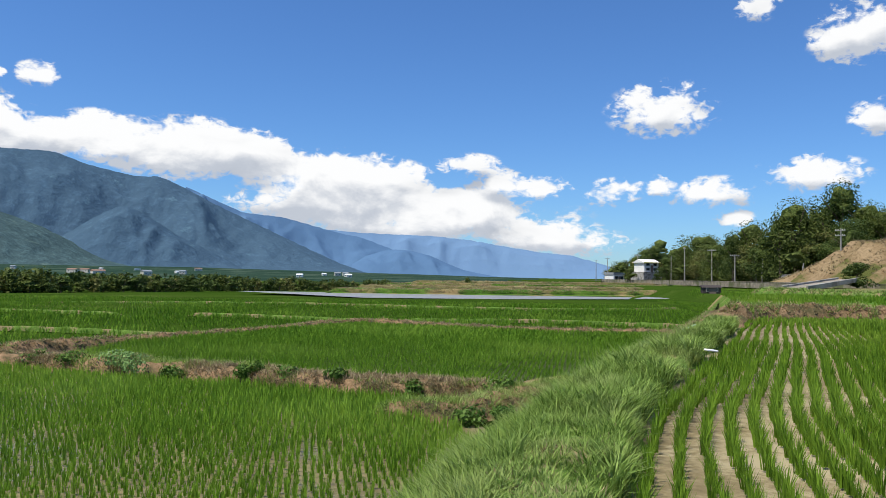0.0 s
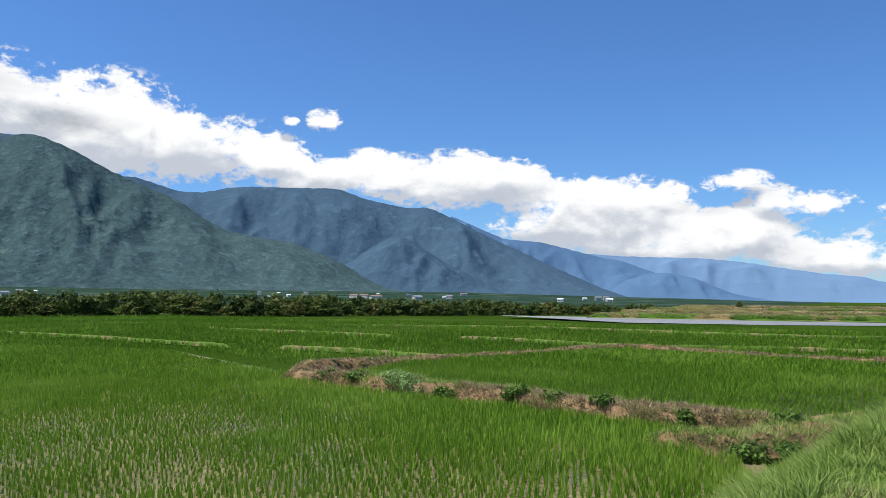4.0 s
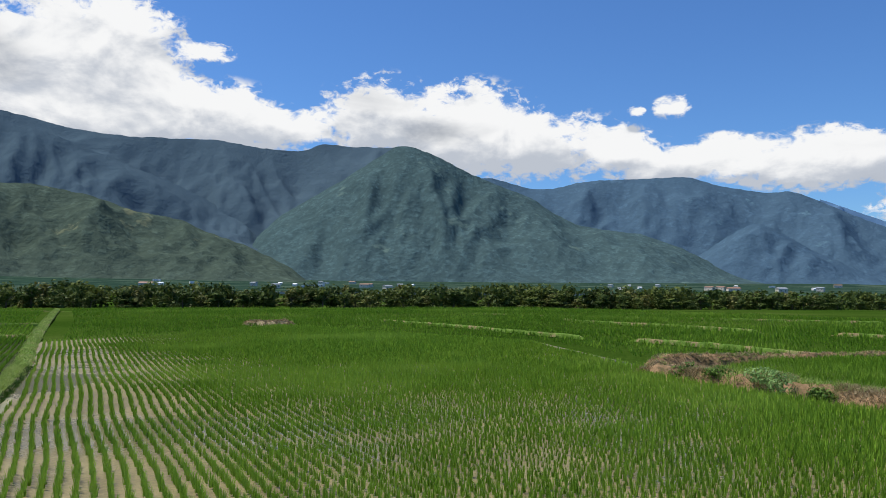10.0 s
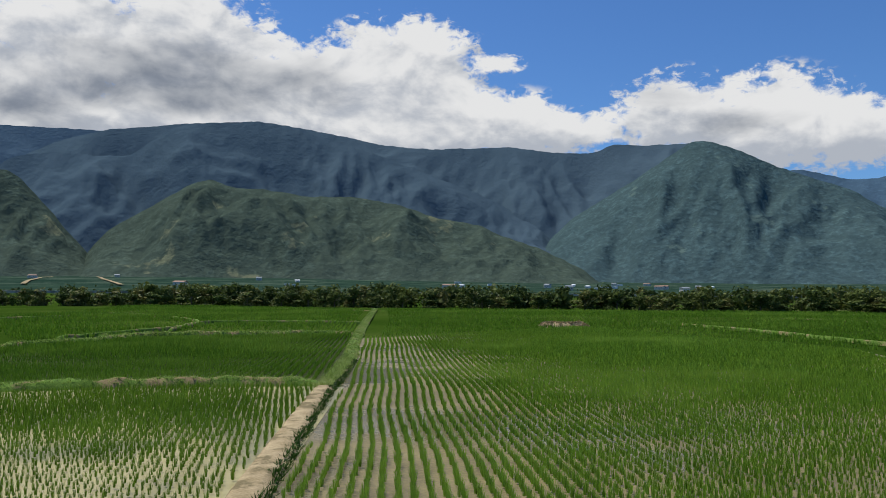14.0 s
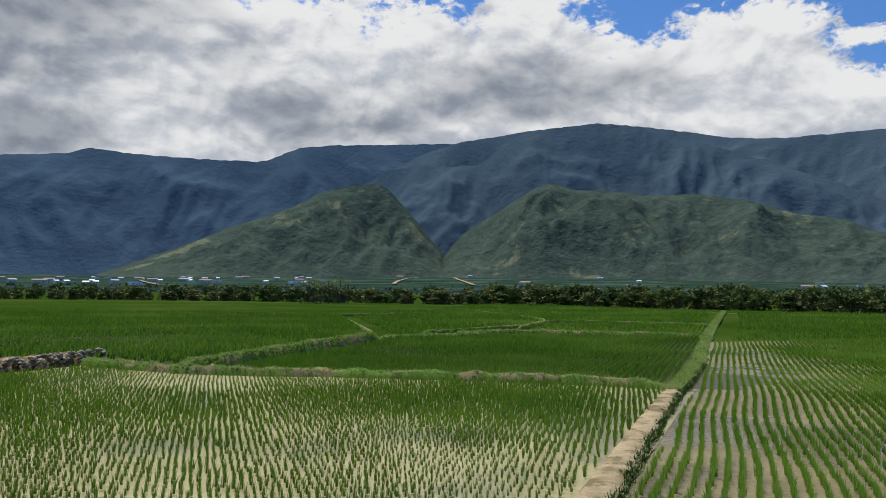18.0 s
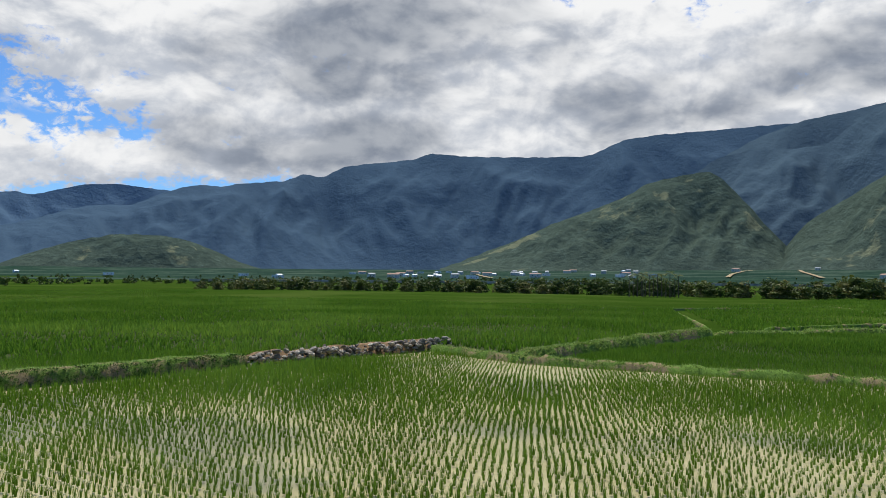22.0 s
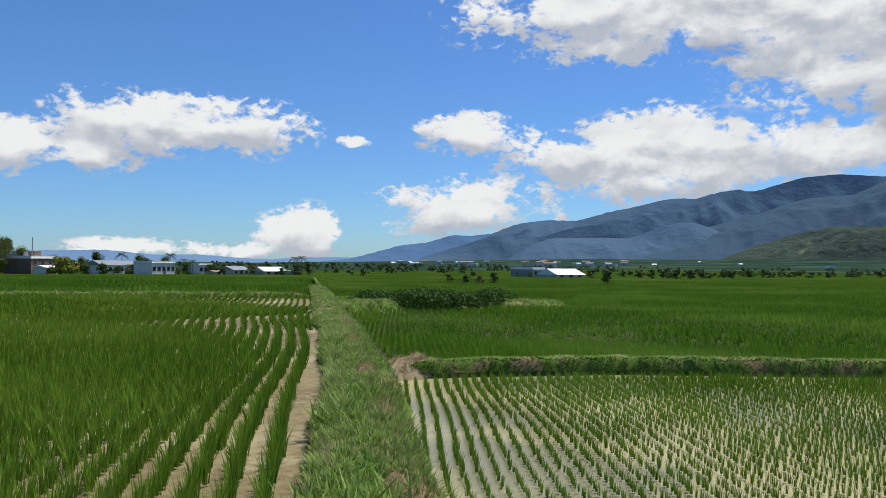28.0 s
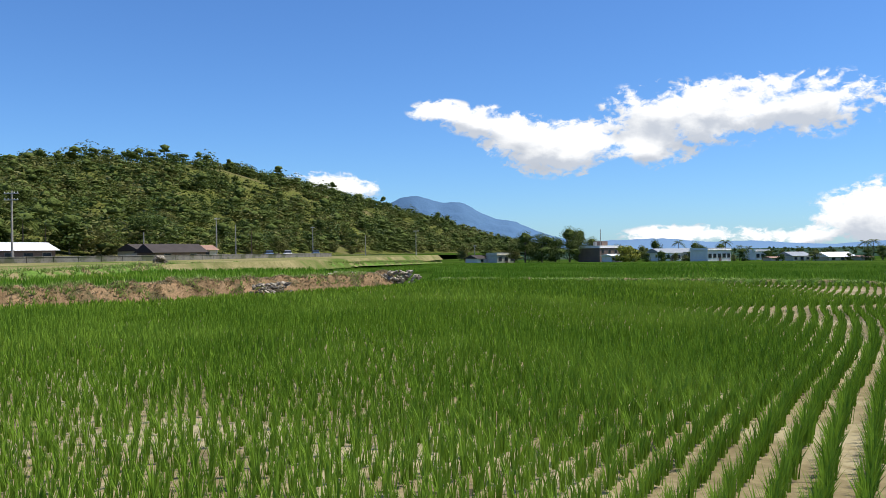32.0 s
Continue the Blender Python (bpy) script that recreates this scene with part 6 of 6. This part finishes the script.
for az, d, s, k in ((194.6, 240, 1.5, 0), (193.6, 246, 1.6, 2), (192.9, 262, 1.4, 3), (195.6, 236, 1.7, 0), (196.8, 238, 1.4, 2), (197.6, 245, 1.2, 1), (188.5, 285, 0.95, 1), (187.6, 290, 1.0, 3), (185.2, 270, 0.7, 0), (184.9, 300, 1.0, 2), (181.8, 256, 0.8, 0),
                    (188.2, 250, 0.6, 0), (187.2, 258, 0.5, 2), (185.6, 252, 0.45, 4), (184.6, 282, 1.1, 0), (183.2, 284, 0.9, 2), (182.4, 250, 0.4, 1), (180.2, 284, 0.7, 0), (179.3, 286, 0.6, 2), (177.9, 282, 0.55, 0), (176.9, 285, 0.6, 4), (175.3, 262, 0.5, 0), (192.0, 262, 1.2, 2), (190.2, 280, 1.2, 4), (198.0, 262, 1.3, 0), (199.4, 256, 1.0, 2), (201.2, 262, 1.1, 1),
                    (174.2, 258, 0.75, 0), (173.4, 262, 0.7, 2), (177.3, 262, 0.65, 4), (186.2, 262, 0.5, 1), (191.0, 275, 0.9, 0), (189.0, 262, 0.55, 5),
                    (151.7, 150, 0.5, 0), (163.2, 160, 0.3, 1), (160.9, 150, 0.32, 3), (159.9, 152, 0.34, 2), (161.9, 155, 0.3, 4), (153.0, 240, 0.4, 1), (149.5, 235, 0.42, 0), (148.6, 238, 0.44, 2), (147.8, 236, 0.45, 0), (146.9, 240, 0.44, 2), (146.0, 238, 0.45, 4), (145.2, 240, 0.42, 0)):
    x, y = at(az, d)
    put(HILL_KINDS[k] if az > 165 else BELT_KINDS[k], x, y, None, s * (0.75 if az > 165 else 1.3), "village trees" if az > 165 else "field trees")


for az, d, sc, k in ((-13.5, 240, 0.5, 2), (-15.4, 244, 0.45, 0), (-16.0, 236, 0.55, 3), (-14.2, 262, 0.8, 5), (-23.6, 166, 1.6, 0), (-24.3, 160, 1.75, 2), (-25.2, 164, 1.5, 0), (-26.2, 160, 1.45, 4), (-27.0, 166, 1.7, 3), (-27.6, 158, 1.55, 0), (-28.6, 165, 1.35, 2), (-29.6, 160, 1.3, 5), (-30.6, 166, 1.3, 3), (-25.8, 172, 1.7, 1),
                    (-22.6, 172, 1.55, 4), (-21.6, 182, 1.5, 2), (-20.6, 190, 1.4, 0), (-19.4, 200, 1.25, 5), (-24.8, 166, 1.0, 0), (-24.0, 170, 0.9, 3), (-23.0, 176, 1.1, 2), (-22.0, 184, 0.9, 0), (-21.0, 190, 1.05, 3), (-20.0, 198, 0.9, 5), (-19.0, 206, 1.0, 0), (-18.0, 216, 0.9, 2), (-17.0, 228, 0.95, 3), (-25.6, 162, 0.9, 2), (-26.4, 152, 1.1, 0), (-27.6, 150, 0.9, 3), (-28.6, 150, 1.0, 0), (-23.4, 160, 1.3, 3), (-22.2, 168, 1.2, 0), (-20.4, 180, 1.1, 3), (-18.4, 212, 1.1, 1), (-17.2, 225, 1.2, 2), (-16.2, 240, 1.2, 0), (-15.2, 262, 1.2, 3), (-13.9, 275, 1.0, 2)):
    x, y = at(az, d)
    put(HILL_KINDS[k], x, y, float(hill_height(np.array([x]), np.array([y]))[0][0]) - 0.4, sc, "tall trees above the road")


def far_village():
    """Small pale houses scattered over the plain below the mountains."""
    rng = np.random.default_rng(33)
    first = {}
    for q in range(130):
        az = rng.choice([rng.uniform(4, 42), rng.uniform(44, 58), rng.uniform(100, 122), rng.uniform(108, 118), rng.uniform(60, 150), rng.uniform(150, 168)])
        d = rng.uniform(900, 1900)
        x, y = at(az, d)
        z = float(plain_height(np.array([x]), np.array([y]))[0]) + 0.2
        k = int(rng.integers(0, 4))
        m = pose(x, y, z, 0, 0, az + rng.uniform(-40, 40))
        if k in first:
            c = copy_thing(first[k], m)
        else:
            w = 7 + 3 * k
            c = house("small pale house far off below the mountains", x, y, w, 7, 3.0 + (k % 2) * 2.2, az, (M_WHITE, M_CREAM, M_WHITE, M_CREAM)[k], (M_ROOF_W, M_ROOF_G, M_WHITE, M_ROOF_R)[k], ("gable", "gable", "flat", "gable")[k], z, 2, 1)
            first[k] = c
        c["group"] = "far village houses"


far_village()
low_wall("levee_wall", "long low concrete levee behind the riverside trees", [at(a, 330) for a in (34, 48, 62, 76, 90, 104, 118, 132)], 0.9, 0.6, M_CONC, -1.0, 16.0)


def fan_track(line, label):
    """A pale farm track climbing the gravel land below the foothills."""
    c = resample([at(a, d) for a, d in line], 20.0)
    g = np.gradient(c, axis=0)
    side = np.stack([g[:, 1], -g[:, 0]], 1) / np.hypot(g[:, 0], g[:, 1])[:, None] * 3.0
    e = np.stack([c - side, c + side], 1)
    z = plain_height(e[..., 0], e[..., 1]) + 1.6
    a = np.arange(len(c) - 1) * 2
    tagged(new("farm_track", mesh_np("farm_track", np.concatenate([e, z[..., None]], -1).reshape(-1, 3), np.stack([a, a + 1, a + 3, a + 2], 1), M_PATH)), label, "road", kind="structure")


fan_track([(93.9, 1050), (93.5, 1350), (92.9, 1600), (92.2, 1900)], "pale farm track climbing to the foothills")
fan_track([(88.0, 1000), (88.7, 1250), (89.2, 1500), (89.5, 1850)], "pale farm track climbing to the foothills")
fan_track([(110.4, 1000), (111.2, 1300), (111.6, 1700)], "pale farm track across the river plain")


def far_woods():
    """Rows and clumps of trees over the river plain."""
    rng = np.random.default_rng(35)
    n = 2600
    az, d = rng.uniform(14, 196, n), 250 * (1000 / 250) ** rng.random(n)
    x, y = -np.sin(np.radians(az)) * d, np.cos(np.radians(az)) * d
    keep = (vec_noise(x, y, 0.012, 8) > -0.3) & ((az < 148) | (d > 420) | (rng.random(n) < 0.25))
    x, y, d = x[keep], y[keep], d[keep]
    z = away(x, y) * np.clip((700 - d) / 400, 0, 1) + plain_height(x, y) - 0.4
    scatter("far_woods", x, y, z, rng.uniform(0.35, 0.75, len(x)), [crown_arrays(BELT_KINDS[k], 17, 3.8) for k in (0, 1, 2)], M_LEAF_A, rng, "scattered dark trees over the river plain", "forest")


far_woods()


# ---- parked cars ----
def car(label, x, y, z, turn, paint):
    t = thing("car", label, "car", pose(x, y, z, 0, 0, turn), "parked cars")
    bm = box(bmesh.new(), 4.2, 1.7, 0.62, Matrix.Translation((0, 0, 0.58)), 0.12)
    part("body", bm, paint, t)
    bm = bmesh.new()
    r = bmesh.ops.create_cube(bm, size=1, matrix=Matrix.Translation((-0.2, 0, 1.13)) @ Matrix.Diagonal((2.3, 1.5, 0.55, 1)))
    for v in r["verts"]:
        if v.co.z > 1.2:
            v.co.x = -0.25 + (v.co.x + 0.25) * 0.72
            v.co.y *= 0.86
    part("cabin", bm, M_GLASS, t, "dark glass cabin")
    part("roof", box(bmesh.new(), 1.6, 1.28, 0.06, Matrix.Translation((-0.25, 0, 1.42)), 0.02), paint, t)
    for sx in (-1.3, 1.3):
        for sy in (-0.8, 0.8):
            m = Matrix.Translation((sx, sy - 0.1, 0.32)) @ Matrix.Rotation(radians(-90), 4, "X")
            w = part("wheel", cyl(bmesh.new(), 0.32, 0.32, 0.2, m, 14), M_ROOF_D, t)
            part("rim", cyl(bmesh.new(), 0.19, 0.19, 0.22, m, 10), M_METAL, w)


M_CAR_B = surface("blue_car_paint", (0.10, 0.16, 0.24), (0.13, 0.2, 0.3), 1.0, 0.25, 0.0, spec=0.5)
M_CAR_W = surface("white_car_paint", (0.7, 0.7, 0.7), (0.8, 0.8, 0.8), 1.0, 0.25, 0.0, spec=0.5)
for az, d, p, lb in ((-144.6, 168, M_CAR_B, "blue car parked by the wall"), (-145.9, 172, M_CAR_W, "white car parked by the wall"), (-140.6, 150, M_CAR_W, "white van-like car parked by old houses"), (-147.9, 178, M_CAR_B, "blue car parked under trees")):
    x, y = at(az, d)
    car(lb, x, y, 0.95, az + 95, p)

# small loose things on the dike
bm = box(bmesh.new(), 0.26, 0.13, 0.035, pose(0, 0, 0.03, 4, 6, 20), 0.012)
bg = tagged(part("board", bm, M_WHITE), "white plastic board lying on the dike", "board")
bg.location = (5.2, 15.4, 0.36)
bm = cyl(bmesh.new(), 0.06, 0.06, 1.5, Matrix.Rotation(radians(82), 4, "Y"), 10)
pp = tagged(part("drain_pipe", bm, surface("pale_blue_plastic", (0.45, 0.58, 0.68), (0.55, 0.68, 0.78), 2.0, 0.4, 0.05)), "pale blue plastic drain pipe through the dike", "pipe")
pp.matrix_basis = pose(8.2, 25.6, 0.25, 0, 14, 230)
